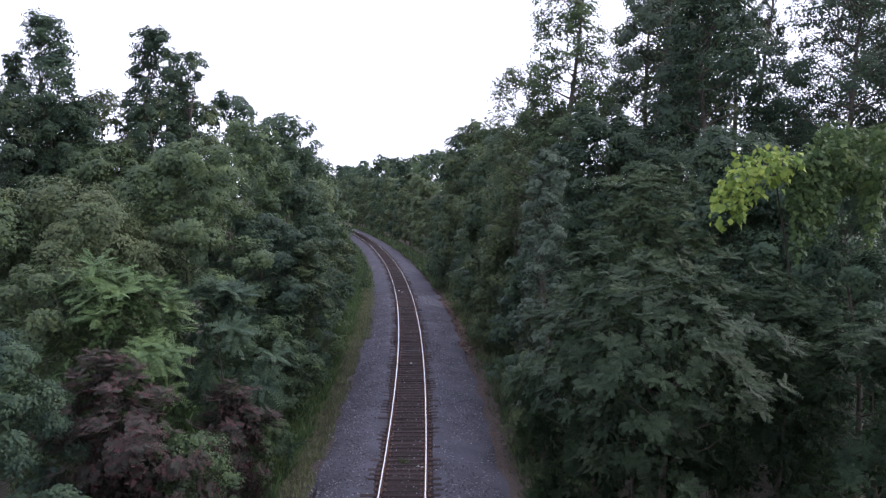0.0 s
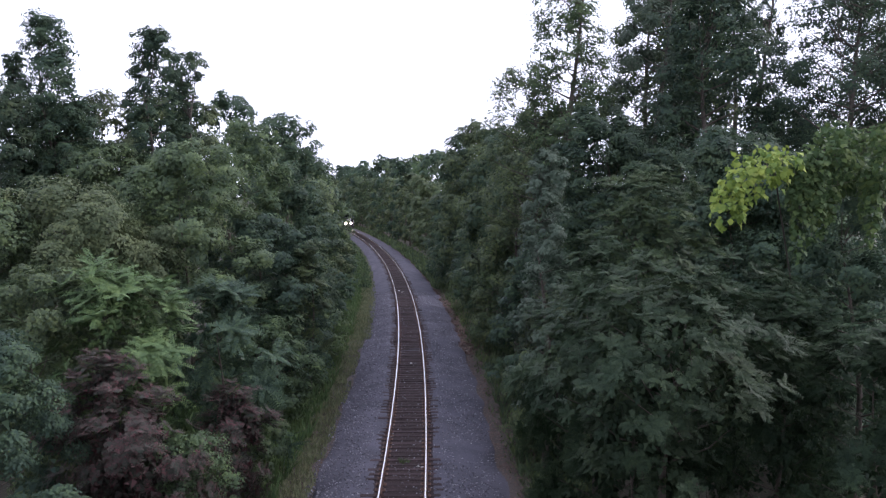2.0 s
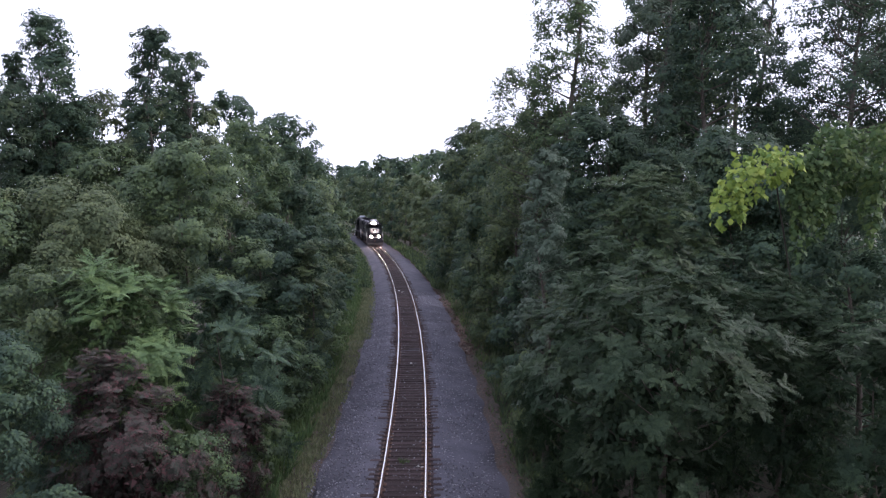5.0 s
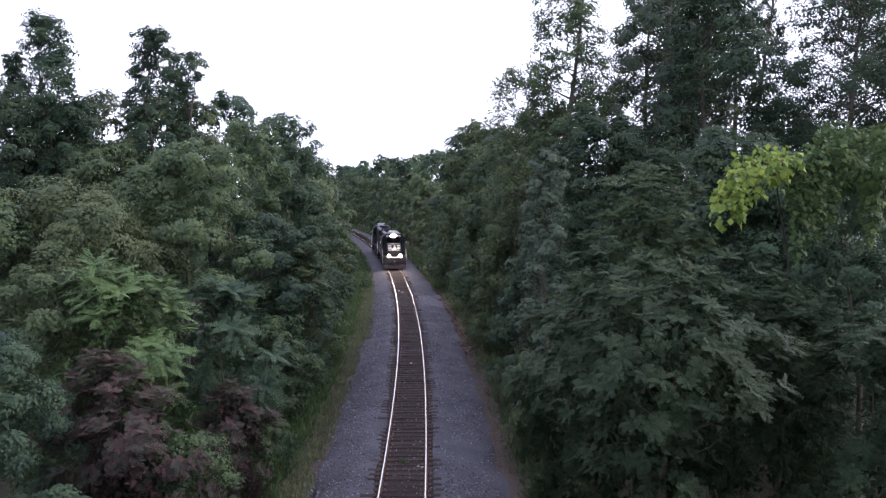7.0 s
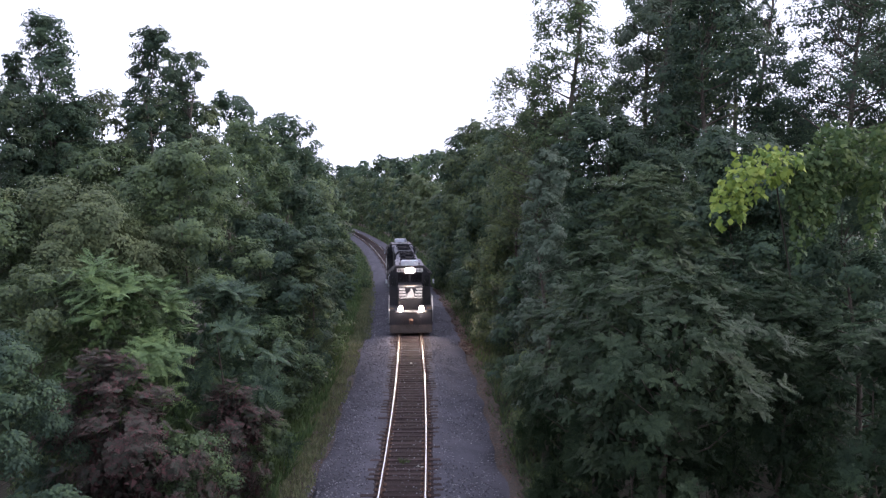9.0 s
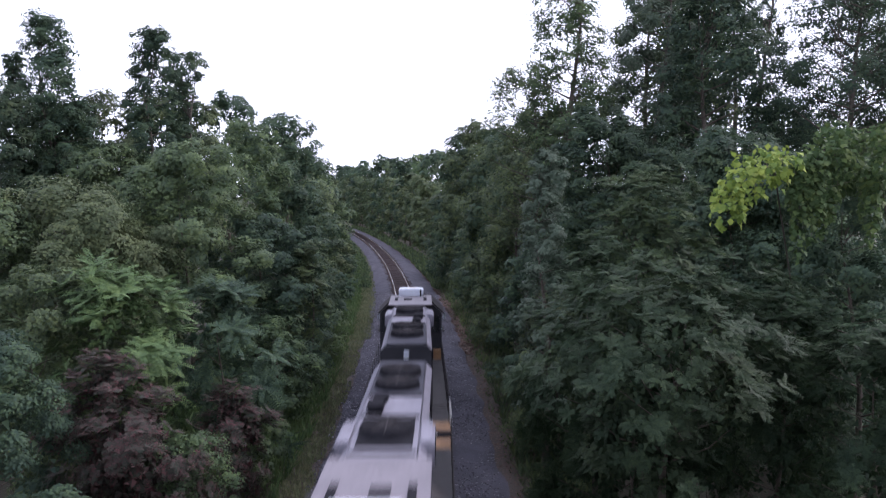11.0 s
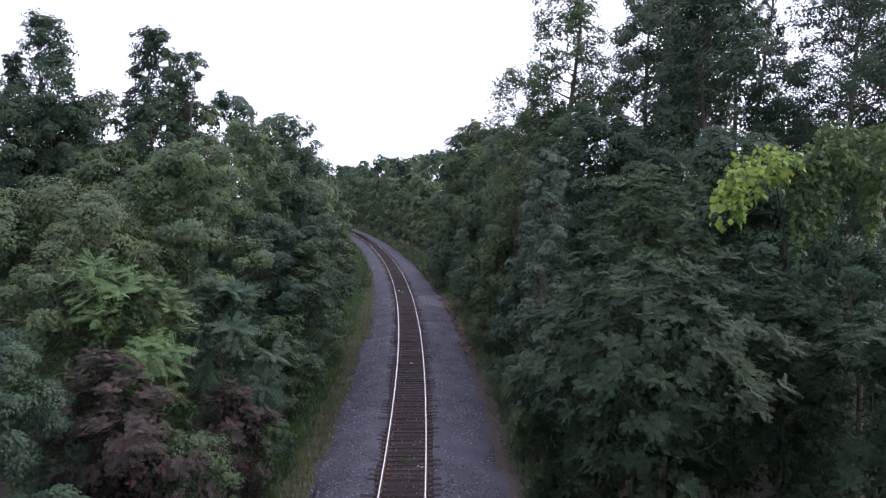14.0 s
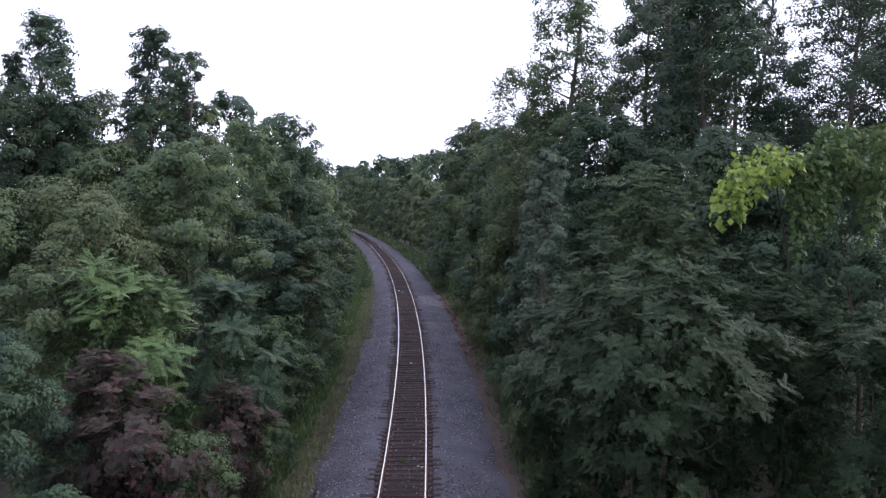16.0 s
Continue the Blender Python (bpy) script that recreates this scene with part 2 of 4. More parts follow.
# ---- plants ----
def crown_clumps(rng, h, r, z0, lobes, per, shape):
    """Centres and radii of leaf clumps: clumps on lobes, lobes on an uneven crown."""
    cs, rs, own, mains = [], [], [], []
    for i in range(lobes):
        u = (i + rng.uniform(0.1, 0.9)) / lobes
        fat = 1.0
        if shape == "tower":
            prof = (0.58 + 0.22 * math.sin(u * 9 + r * 9) + 0.6 * (1 - u)) * (1 - 0.4 * u ** 4)
            fat = 1.25
        elif shape == "open":
            prof = math.sin(math.pi * (0.14 + 0.80 * u)) ** 0.7
            fat = 0.95
        else:
            prof = (1 - u ** 2.8) ** 0.5 * (0.80 + 0.2 * math.sin(math.pi * u))
        a = i * 2.39996 + rng.uniform(-0.6, 0.6)
        rr = r * prof * rng.uniform(0.6, 0.98)
        lr = min(r * rng.uniform(0.28, 0.44) * fat, 1.6)
        c = np.array([rr * math.cos(a), rr * math.sin(a), z0 + (h - z0) * u])
        c[2] = min(c[2], h - lr * rng.uniform(0.7, 1.1))
        mains.append(c)
        for k in range(per):
            d = unit(rng.normal(0, 1, 3) + np.array([0.45 * math.cos(a), 0.45 * math.sin(a), 0.3]))
            cs.append(c + d * lr * rng.uniform(0.5, 1.0) * np.array([1.15, 1.15, 0.85]))
            rs.append(lr * rng.uniform(0.28, 0.48))
            own.append(c)
    return np.array(cs), np.array(rs), np.array(own), mains


def plant(name, x, y, h, r, leaf="green", size=0.2, cover=1.5, seed=1, z0=0.6, lobes=24, per=11, shape="full",
          lean=(0, 0), label="", category="tree", frond=0, bare=0, trunk=0.02, group="", core=1.0, reach=4.2):
    """A tree or shrub: tapered trunk with limbs, and a crown of many small leaves."""
    rng = np.random.default_rng(seed)
    gz = -0.62
    root = new(name)
    root.location = (x, y, gz)
    h = h - gz
    tagged(root, label, category, group)
    cs, rs, own, mains = crown_clumps(rng, h, r, z0, lobes, per, shape)
    tilt = np.array([lean[0], lean[1]])
    cs[:, :2] += tilt * (cs[:, 2:3] / h)
    own[:, :2] += tilt * (own[:, 2:3] / h)
    # wood
    vs, fs = [], []
    top = h * (0.93 if shape == "open" else 0.8)
    tr = max(0.035, h * trunk * 0.5)
    n = 7
    stem = []
    wx, wy = rng.uniform(0, 6, 2)
    for i in range(n):
        u = i / (n - 1)
        stem.append(Vector((tilt[0] * u + 0.035 * h * u * math.sin(wx + 4 * u), tilt[1] * u + 0.035 * h * u * math.sin(wy + 3 * u), -0.15 + (top + 0.15) * u)))
    tube(vs, fs, stem, [tr * (1.25 - 1.1 * i / (n - 1)) for i in range(n)], 8)
    for c in mains:
        c = Vector(c) + Vector((tilt[0] * c[2] / h, tilt[1] * c[2] / h, 0))
        u = max(0.08, min(0.97, (c.z - 0.5 * math.hypot(c.x, c.y)) / max(top, 0.1)))
        k = u * (n - 1)
        i = min(n - 2, int(k))
        p = stem[i].lerp(stem[i + 1], k - i)
        m = p.lerp(c, 0.5) + Vector((rng.normal(0, 0.06) * r, rng.normal(0, 0.06) * r, -0.04 * r))
        tube(vs, fs, [p, m, c], [tr * 0.36 * (1.1 - u * 0.7), tr * 0.22 * (1.1 - u * 0.7), max(0.008, tr * 0.06)], 5)
        for q in range(bare):
            d = Vector(unit(rng.normal(0, 1, 3) + np.array([0, 0, 0.5])))
            tube(vs, fs, [m, m + d * r * 0.2, m + d * r * 0.38 + Vector((0, 0, 0.05 * r))], [tr * 0.10, tr * 0.05, 0.006], 4)
    wood = new("trunk", raw_mesh("trunk", vs, fs, BARK))
    wood.parent = root
    # leaves
    one = 0.31 * size * size if not frond else 2 * frond * 0.26 * size * size
    count = int(cover * 4.4 * r * (h - z0 * 0.8) / one)
    weight = rs ** 2
    pick = rng.choice(len(cs), count, p=weight / weight.sum())
    d = unit(rng.normal(0, 1, (count, 3)) + np.array([0, 0, 0.6]))
    deep = rng.uniform(0.4, 1.0, count) ** 0.5 if shape != "open" else rng.uniform(0.2, 1.6, count)
    pos = cs[pick] + d * (rs[pick] * deep)[:, None] * np.array([1.15, 1.15, 0.85])
    axis = np.zeros_like(pos)
    axis[:, 2] = np.clip(pos[:, 2] - r * 0.5, 0.2 * h, 0.75 * h)
    axis[:, :2] = tilt * (axis[:, 2:3] / h)
    out = unit(pos - axis) * 0.5
    lobe = unit(pos - own[pick])
    normal = unit(d * 0.35 + lobe * 0.75 + out * 0.3 + np.array([0, 0, 0.55]) + rng.normal(0, 0.22, (count, 3)))
    way = np.cross(normal, rng.normal(0, 1, (count, 3)))
    way = unit(way) + np.array([0, 0, -0.35]) + out * 0.5
    if frond:
        # rosettes of feather-shaped leaves at the branch tips
        tips = max(8, count // 9)
        at = rng.choice(len(cs), tips, p=weight / weight.sum())
        td = unit(rng.normal(0, 1, (tips, 3)) + np.array([0, 0, 0.6]))
        tip = cs[at] + td * (rs[at] * rng.uniform(0.5, 1.0, tips))[:, None]
        face = unit(unit(tip - np.array([tilt[0] * 0.6, tilt[1] * 0.6, 0.55 * h])) * 0.85 + np.array([0, 0, 0.5]) + rng.normal(0, 0.15, (tips, 3)))
        vv = []
        for q in range(9):
            a = q * 2.39996 + rng.uniform(0, 0.5, tips)
            e1 = unit(np.cross(face, np.array([0.3, 0.2, 1.0])))
            e2 = np.cross(face, e1)
            w = e1 * np.cos(a)[:, None] + e2 * np.sin(a)[:, None] + face * rng.uniform(0.2, 1.0, tips)[:, None]
            vv.append(fronds(rng, tip, w, unit(face + 0.2 * rng.normal(0, 1, (tips, 3))), frond, size * reach, size))
        v = np.concatenate(vv)
    else:
        sz = size * rng.uniform(0.65, 1.3, count)
        v = leaf_tris(pos, way, normal, sz, sz * 0.66)
    # shaded leaves within
    k = int(core * len(cs) * (9 if frond else 2.5))
    if k:
        pick = rng.choice(len(cs), k, p=weight / weight.sum())
        pin = cs[pick] * (np.array([0.6, 0.6, 0.93]) if frond else np.array([0.72, 0.72, 0.95])) + rng.normal(0, 0.3, (k, 3)) * rs[pick][:, None]
        big = np.minimum(rs[pick] * 1.1, (0.24 if frond else max(size * 2.2, 0.34))) * rng.uniform(0.7, 1.1, k)
        v = np.concatenate([v, leaf_tris(pin, rng.normal(0, 1, (k, 3)) + np.array([0, 0, -0.6]), unit(rng.normal(0, 0.6, (k, 3)) + unit(pin * np.array([1, 1, 0.1]))), big, big * 0.62)])
    keep = v.reshape(-1, 3, 3)
    keep = keep[keep[:, :, 2].min(1) > 0.03]
    v = keep.reshape(-1, 3)
    crown = new("crown", raw_mesh("crown", v, np.arange(len(v)).reshape(-1, 3), LEAF[leaf]))
    crown.parent = root
    return root


plant("shrub", -11.7, 19.5, 6.6, 2.3, "deep", 0.099, 1.82, 11, z0=0.3, label="dense dark green leafy shrub beside the railway", category="shrub")
plant("sumac_shrub", -8.5, 21.5, 4.4, 1.7, "red", 0.095, 1.3, 12, frond=6, z0=0.4, label="sumac shrub with dull red-green feathery leaves", category="shrub")
plant("sumac_shrub", -9.8, 22.5, 5.3, 1.3, "red", 0.095, 1.3, 87, frond=6, z0=1.0, label="tall sumac shrub with red-tinged feathery leaves", category="shrub")
plant("tree_of_heaven", -10.5, 25.0, 7.7, 2.1, "bright", 0.125, 1.8, 13, lobes=22, frond=12, reach=6.5, z0=2.5, label="young tree with bright green feathery drooping leaves", category="tree")
plant("tree_of_heaven", -7.8, 28.0, 6.9, 1.9, "deep", 0.125, 1.6, 14, lobes=16, frond=12, reach=6.8, z0=1.5, label="young tree with dark green feathery drooping leaves", category="tree")
plant("sumac_shrub", -6.8, 25.0, 3.7, 1.1, "red", 0.095, 1.3, 15, frond=6, z0=0.3, label="low sumac shrub with reddish brown feathery leaves", category="shrub")
plant("shrub", -7.3, 22.0, 3.1, 1.3, "green", 0.091, 1.82, 16, z0=0.2, label="low dark green bush beside the grass verge", category="shrub")
plant("shrub", -6.9, 27.0, 3.1, 1.2, "green", 0.114, 1.82, 17, z0=0.2, label="low green bush at the edge of the grass", category="shrub")
plant("shrub", -12.9, 25.0, 7.6, 2.4, "green", 0.114, 1.82, 18, z0=0.6, label="leafy green shrub with grey-green leaves", category="shrub")
plant("shrub", -15.6, 32.0, 10.6, 3.9, "olive", 0.129, 1.82, 19, z0=0.8, label="broad olive green bushy tree with fine leaves", category="shrub")
plant("tree", -13.5, 34.0, 8.9, 2.8, "olive", 0.137, 1.82, 20, z0=0.6, label="olive green bushy tree with fine leaves", category="tree")
plant("tree", -11.9, 37.0, 12.1, 3.4, "green", 0.152, 1.82, 21, z0=0.8, label="rounded green tree overgrown to the ground", category="tree")
plant("tree", -9.5, 40.0, 9.1, 2.7, "deep", 0.167, 1.82, 22, z0=0.5, label="dark green bushy tree beside the railway", category="tree")
plant("shrub", -8.4, 42.0, 8.3, 2.5, "deep", 0.175, 1.82, 23, z0=0.4, label="dark green bush beside the railway", category="shrub")
plant("shrub", -6.8, 40.0, 7.5, 0.9, "green", 0.15, 1.3, 24, frond=7, z0=3, label="young tree with light green feathery leaves", category="shrub")
plant("shrub", -7.5, 35.0, 4.4, 1.8, "green", 0.144, 1.82, 25, z0=0.2, label="dark green undergrowth bush at the verge", category="shrub")
plant("shrub", -8.1, 47.0, 3.9, 2.0, "green", 0.19, 1.56, 26, z0=0.2, label="green bush hanging over the grass verge", category="shrub")
plant("tree", -20.8, 48.0, 20.7, 1.65, "deep", 0.14, 2.2, 27, shape='tower', z0=5, lean=(-3.2, 0), lobes=64, label="tall dead tree wrapped in dark climbing vine", category="tree")
plant("tree", -26.2, 49.0, 18.6, 1.0, "deep", 0.14, 2.2, 28, shape='tower', z0=5, lobes=48, label="tree trunk wrapped in dark climbing vine", category="tree")
plant("tree", -17.1, 47.0, 19.7, 1.5, "deep", 0.14, 2.2, 29, shape='tower', z0=5, lobes=48, label="tall tree snag covered in climbing vine", category="tree")
plant("tree", -17.3, 50.0, 18.8, 1.25, "deep", 0.14, 2.2, 30, shape='tower', z0=5, lean=(1.4, 0), lobes=48, label="leaning tree snag covered in climbing vine", category="tree")
plant("tree", -19.0, 44.0, 12.8, 3.0, "green", 0.182, 1.82, 31, z0=1, label="green tree between the bushes and the woods", category="tree")
plant("tree", -26.9, 52.0, 15.9, 4.2, "deep", 0.213, 1.56, 32, z0=1, label="broad dark green tree behind the bushes", category="tree")
plant("tree", -23.4, 50.0, 15.8, 3.4, "deep", 0.205, 1.56, 33, z0=1, label="dark green tree behind the bushes", category="tree")
plant("tree", -22.3, 53.0, 16.5, 4.2, "green", 0.22, 1.56, 34, z0=1, label="broad green tree behind the bushes", category="tree")
plant("tree", -18.6, 55.0, 16.9, 4.2, "green", 0.228, 1.56, 35, z0=1, label="green tree with a ragged crown", category="tree")
plant("tree", -17.6, 66.0, 18.3, 3.2, "deep", 0.274, 1.56, 36, z0=1, label="dark green tree with a rounded top", category="tree")
plant("tree", -15.2, 60.0, 15.4, 4.2, "green", 0.243, 1.56, 37, z0=0.8, label="broad green tree beside the railway", category="tree")
plant("tree", -15.1, 76.0, 17.7, 4.3, "deep", 0.312, 1.56, 38, z0=1, label="dark green tree with a ragged top", category="tree")
plant("tree", -11.7, 62.0, 10.5, 3.0, "deep", 0.251, 1.56, 39, z0=0.5, label="dark green tree beside the railway", category="tree")
plant("tree", -16.0, 95.0, 14.2, 4.5, "green", 0.388, 1.56, 40, z0=0.8, label="green tree along the railway", category="tree")
plant("tree", -18.1, 30.0, 10.1, 3.2, "green", 0.137, 1.82, 41, z0=0.8, label="green bushy tree beside the others", category="tree")
plant("tree", -26.5, 45.0, 16.1, 4.2, "deep", 0.182, 1.56, 42, z0=1, label="dark green tree in the woods", category="tree")
plant("tree", 13.6, 52.0, 25.2, 2.7, "green", 0.182, 1.3, 43, z0=3, shape='open', bare=1, lobes=44, per=6, core=0.15, label="tall dense green tree hung with vines", category="tree")
plant("tree", 16.6, 54.0, 26.2, 3.8, "deep", 0.22, 1.0, 44, lobes=50, z0=3, label="tall dense dark tree hung with vines", category="tree")
plant("tree", 18.6, 52.0, 25.4, 3.0, "green", 0.182, 0.8, 45, z0=3, shape='open', bare=1, lobes=44, per=6, core=0.15, label="tall dense tree with dead vines on its trunk", category="tree")
plant("tree", 22.0, 50.0, 15.0, 3.6, "deep", 0.205, 1.56, 46, lobes=36, z0=2, label="dense dark green tree in the woods", category="tree")
plant("tree", 25.9, 48.0, 13.6, 3.6, "deep", 0.198, 1.56, 47, lobes=36, z0=2, label="dense dark green tree in the woods", category="tree")
plant("tree", 7.0, 56.0, 16.0, 3.4, "deep", 0.228, 1.56, 48, lobes=36, z0=2, label="dense dark green tree in the woods", category="tree")
# walnuts with the shade leaf carry their shade in the leaf colour
plant("walnut_tree", 5.6, 19.5, 8.2, 3.2, "shade", 0.076, 1.5, 49, frond=8, reach=4.8, z0=4.7, lean=(0, -0.2), trunk=0.03, lobes=36, label="large tree with shade-darkened green feathery leaves hanging over the verge", category="tree")
plant("walnut_tree", 5.0, 20.0, 5.4, 1.5, "shade", 0.076, 1.5, 50, frond=8, reach=4.8, z0=1.3, label="low bush with shade-darkened green feathery leaves at the verge", category="tree")
plant("walnut_tree", 4.5, 23.0, 8.6, 2.1, "shade", 0.076, 1.5, 51, frond=8, reach=4.8, z0=0.6, label="young tree with shade-darkened green feathery leaves beside the ballast", category="tree")
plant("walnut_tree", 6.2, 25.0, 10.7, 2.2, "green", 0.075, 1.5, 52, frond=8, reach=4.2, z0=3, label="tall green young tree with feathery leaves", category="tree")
plant("walnut_tree", 9.2, 21.5, 7.5, 1.9, "shade", 0.076, 1.5, 53, frond=8, reach=4.8, z0=2.0, label="young tree with shade-darkened green feathery leaves", category="tree")
plant("walnut_tree", 10.6, 19.0, 7.0, 2.2, "shade", 0.076, 1.5, 54, frond=8, reach=4.8, z0=0.5, label="low tree with shade-darkened green feathery leaves", category="tree")
plant("poplar_tree", 3.8, 29.0, 11.4, 1.05, "silver", 0.11, 1.5, 55, lobes=44, z0=1.5, label="slender tree with silvery green leaves", category="tree")
plant("tree", 6.5, 42.0, 22.0, 2.2, "green", 0.152, 1.25, 56, shape='open', z0=7, bare=2, trunk=0.024, lobes=64, per=9, core=0.15, label="tall open tree with sky showing through its crown", category="tree")
plant("tree", 4.7, 44.0, 17.0, 2.3, "green", 0.152, 1.0, 57, shape='open', z0=9, bare=2, lobes=44, per=8, core=0.15, label="open tree with thin branches and small leaf clumps", category="tree")
plant("tree", 11.9, 45.0, 22.8, 2.4, "silver", 0.16, 1.3, 58, shape='open', z0=5, bare=1, trunk=0.024, lobes=44, per=6, core=0.15, label="tall green tree with an open crown", category="tree")
plant("tree", 13.6, 40.0, 21.6, 3.3, "deep", 0.175, 1.4, 59, lobes=56, z0=3, trunk=0.026, label="tall dense dark green tree hung with vines", category="tree")
plant("tree", 17.5, 44.0, 22.2, 2.3, "deep", 0.152, 1.0, 60, shape='open', z0=6, bare=2, trunk=0.024, lobes=44, per=6, core=0.15, label="tall dark tree with an open crown", category="tree")
plant("tree", 19.8, 38.0, 20.8, 3.6, "deep", 0.152, 1.15, 61, shape='open', z0=10, bare=3, trunk=0.026, lobes=44, per=6, core=0.15, label="tall tree with dark trunk and open branches", category="tree")
plant("tree", 24.5, 40.0, 20.5, 4, "deep", 0.152, 1.1, 62, shape='open', z0=12, bare=2, lobes=44, per=6, core=0.15, label="tall tree with an open ragged crown", category="tree")
plant("tree", 9.1, 37.0, 12.7, 3.0, "deep", 0.152, 1.82, 63, lobes=36, z0=1, label="dark green understorey tree hung with vines", category="tree")
plant("tree", 14.2, 29.0, 8.2, 2.6, "deep", 0.137, 1.82, 64, z0=0.6, label="dark green understorey tree behind the vine", category="tree")
# the deep shade here is painted into the leaf colour
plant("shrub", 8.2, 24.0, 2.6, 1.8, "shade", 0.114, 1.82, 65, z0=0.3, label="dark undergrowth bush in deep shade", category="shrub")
plant("tree", 7.1, 36.0, 13.5, 3.0, "deep", 0.144, 1.82, 66, lobes=36, z0=1, label="dark green tree beneath the taller ones", category="tree")
plant("tree", 9.3, 33.0, 10.1, 3.0, "deep", 0.137, 1.82, 67, z0=1, label="dark green understorey tree", category="tree")
plant("tree", 11.1, 30.0, 12.3, 2.6, "deep", 0.137, 1.82, 68, lobes=36, z0=1, label="dark green understorey tree", category="tree")
plant("tree", 12.9, 28.0, 10.7, 2.8, "deep", 0.129, 1.82, 69, lobes=36, z0=1, label="dark green understorey tree with hanging vines", category="tree")
plant("tree", 17.7, 32.0, 12.4, 3.0, "green", 0.137, 1.82, 70, z0=1, label="green understorey tree beneath taller trees", category="tree")
plant("vine_covered_tree", 12.1, 23.0, 10.8, 1.9, "deep", 0.129, 1.82, 71, z0=2.0, label="tree smothered in green climbing vine", category="tree")
plant("tree", 4.9, 50.0, 13.2, 3.0, "green", 0.205, 1.56, 72, z0=1, label="green tree beside the railway", category="tree")
plant("shrub", 4.6, 38.0, 7.2, 2.2, "deep", 0.16, 1.82, 73, z0=0.3, label="dark green bush at the edge of the ballast", category="shrub")
plant("shrub", 4.5, 30.0, 6.0, 1.9, "green", 0.122, 1.82, 74, z0=0.3, label="green bush at the edge of the ballast", category="shrub")
plant("shrub", 4.4, 52.0, 7.4, 2.6, "green", 0.213, 1.56, 75, z0=0.3, label="green bush beside the railway", category="shrub")
plant("tree", 4.5, 66.0, 14.3, 3.6, "green", 0.274, 1.56, 76, z0=0.6, label="green tree beside the railway", category="tree")
plant("shrub", 3.2, 70.0, 7.0, 2.6, "deep", 0.289, 1.56, 77, z0=0.3, label="dark green bush beside the railway", category="shrub")
plant("tree", 2.9, 85.0, 16.5, 3.6, "deep", 0.35, 1.56, 78, z0=0.6, label="dark green tree beside the railway", category="tree")
plant("tree", 3.9, 80.0, 17.2, 4.2, "green", 0.327, 1.56, 79, z0=0.8, label="green tree with a rounded crown", category="tree")
plant("tree", 5.4, 62.0, 15.5, 3.6, "deep", 0.251, 1.56, 80, z0=0.8, label="dark green tree behind the bushes", category="tree")
plant("shrub", 1.2, 95.0, 7.4, 2.8, "deep", 0.388, 1.56, 81, z0=0.3, label="dark green bush beside the railway", category="shrub")
plant("tree", 25.6, 46.0, 21.9, 3.0, "deep", 0.16, 1.3, 82, z0=12, shape='open', bare=2, lobes=44, per=6, core=0.15, label="tall dark tree with ragged open branches", category="tree")
plant("tree", 14.6, 49.0, 25.0, 2.9, "green", 0.2, 1.0, 84, z0=3, lobes=70, trunk=0.024, label="tall dense green tree hung with vines", category="tree")
plant("tree", 8.6, 47.0, 16.0, 2.6, "green", 0.19, 1.3, 85, shape='open', z0=4, bare=2, lobes=44, per=8, core=0.3, label="slender green tree with drooping branches", category="tree")

# climbing vine that hangs over the roadside trees
def vine(x0, x1, y, z0, z1, leaf, size, n, strands, seed, label, back=1.2):
    """Mounds of broad leaves along an arching stem, with strands that hang from it."""
    rng = np.random.default_rng(seed)
    root = new("hanging_vine")
    root.location = ((x0 + x1) / 2, y, -0.62)
    tagged(root, label, "vine")
    w = x1 - x0
    cs, rs = [], []
    for k in range(12):
        u = (k + 0.5) / 12
        cs.append(((u - 0.5) * w, rng.uniform(-0.4, 0.5) + 0.8 * u, z0 + (z1 - z0) * math.sin(u * 1.5) + 0.62 + rng.normal(0, 0.2)))
        rs.append(rng.uniform(0.12, 0.42))
    vs, fs = [], []
    tube(vs, fs, [(w * 0.5 + back, 2.2 * back, 0.0), (w * 0.5 + back, 2 * back, (z1 + 0.6) * 0.6), (w * 0.3, 0.5, z1 + 0.4), (-w * 0.2, 0.1, z0 + 0.62 + (z1 - z0) * 0.4), (-w * 0.5, 0, z0 + 0.5)], [0.03, 0.025, 0.02, 0.012, 0.006], 6)
    for u, drop in strands:
        sx, sz = (u - 0.5) * w, z0 + (z1 - z0) * math.sin(u * 1.5) + 0.5
        m = max(3, int(drop / 0.16))
        for k in range(m):
            cs.append((sx + 0.05 * math.sin(k), -0.3, sz - drop * k / m))
            rs.append(0.25 * (1.25 - k / m))
        tube(vs, fs, [(sx, 0.1, sz + 0.1), (sx + 0.03, -0.25, sz - drop * 0.4), (sx, -0.3, sz - drop)], [0.012, 0.008, 0.004], 4)
    cs, rs = np.array(cs), np.array(rs)
    wt = rs ** 2 / (rs ** 2).sum()
    pick = rng.choice(len(cs), n, p=wt)
    d = unit(rng.normal(0, 1, (n, 3)) + np.array([-0.2, -0.5, 0.45]))
    pos = cs[pick] + d * rs[pick][:, None] * np.array([1.3, 1.1, 0.9])
    sz = size * rng.uniform(0.55, 1.2, n)
    v = leaf_quads(pos, np.array([0, 0, -1.0]) + d * 0.6 + rng.normal(0, 0.4, (n, 3)), unit(d + np.array([0, -0.2, 0.5]) + rng.normal(0, 0.25, (n, 3))), sz, sz * 0.92)
    lv = new("foliage", raw_mesh("foliage", v, np.arange(len(v)).reshape(-1, 4), LEAF[leaf]))
    lv.parent = root
    st = new("stem", raw_mesh("stem", vs, fs, BARK))
    st.parent = root


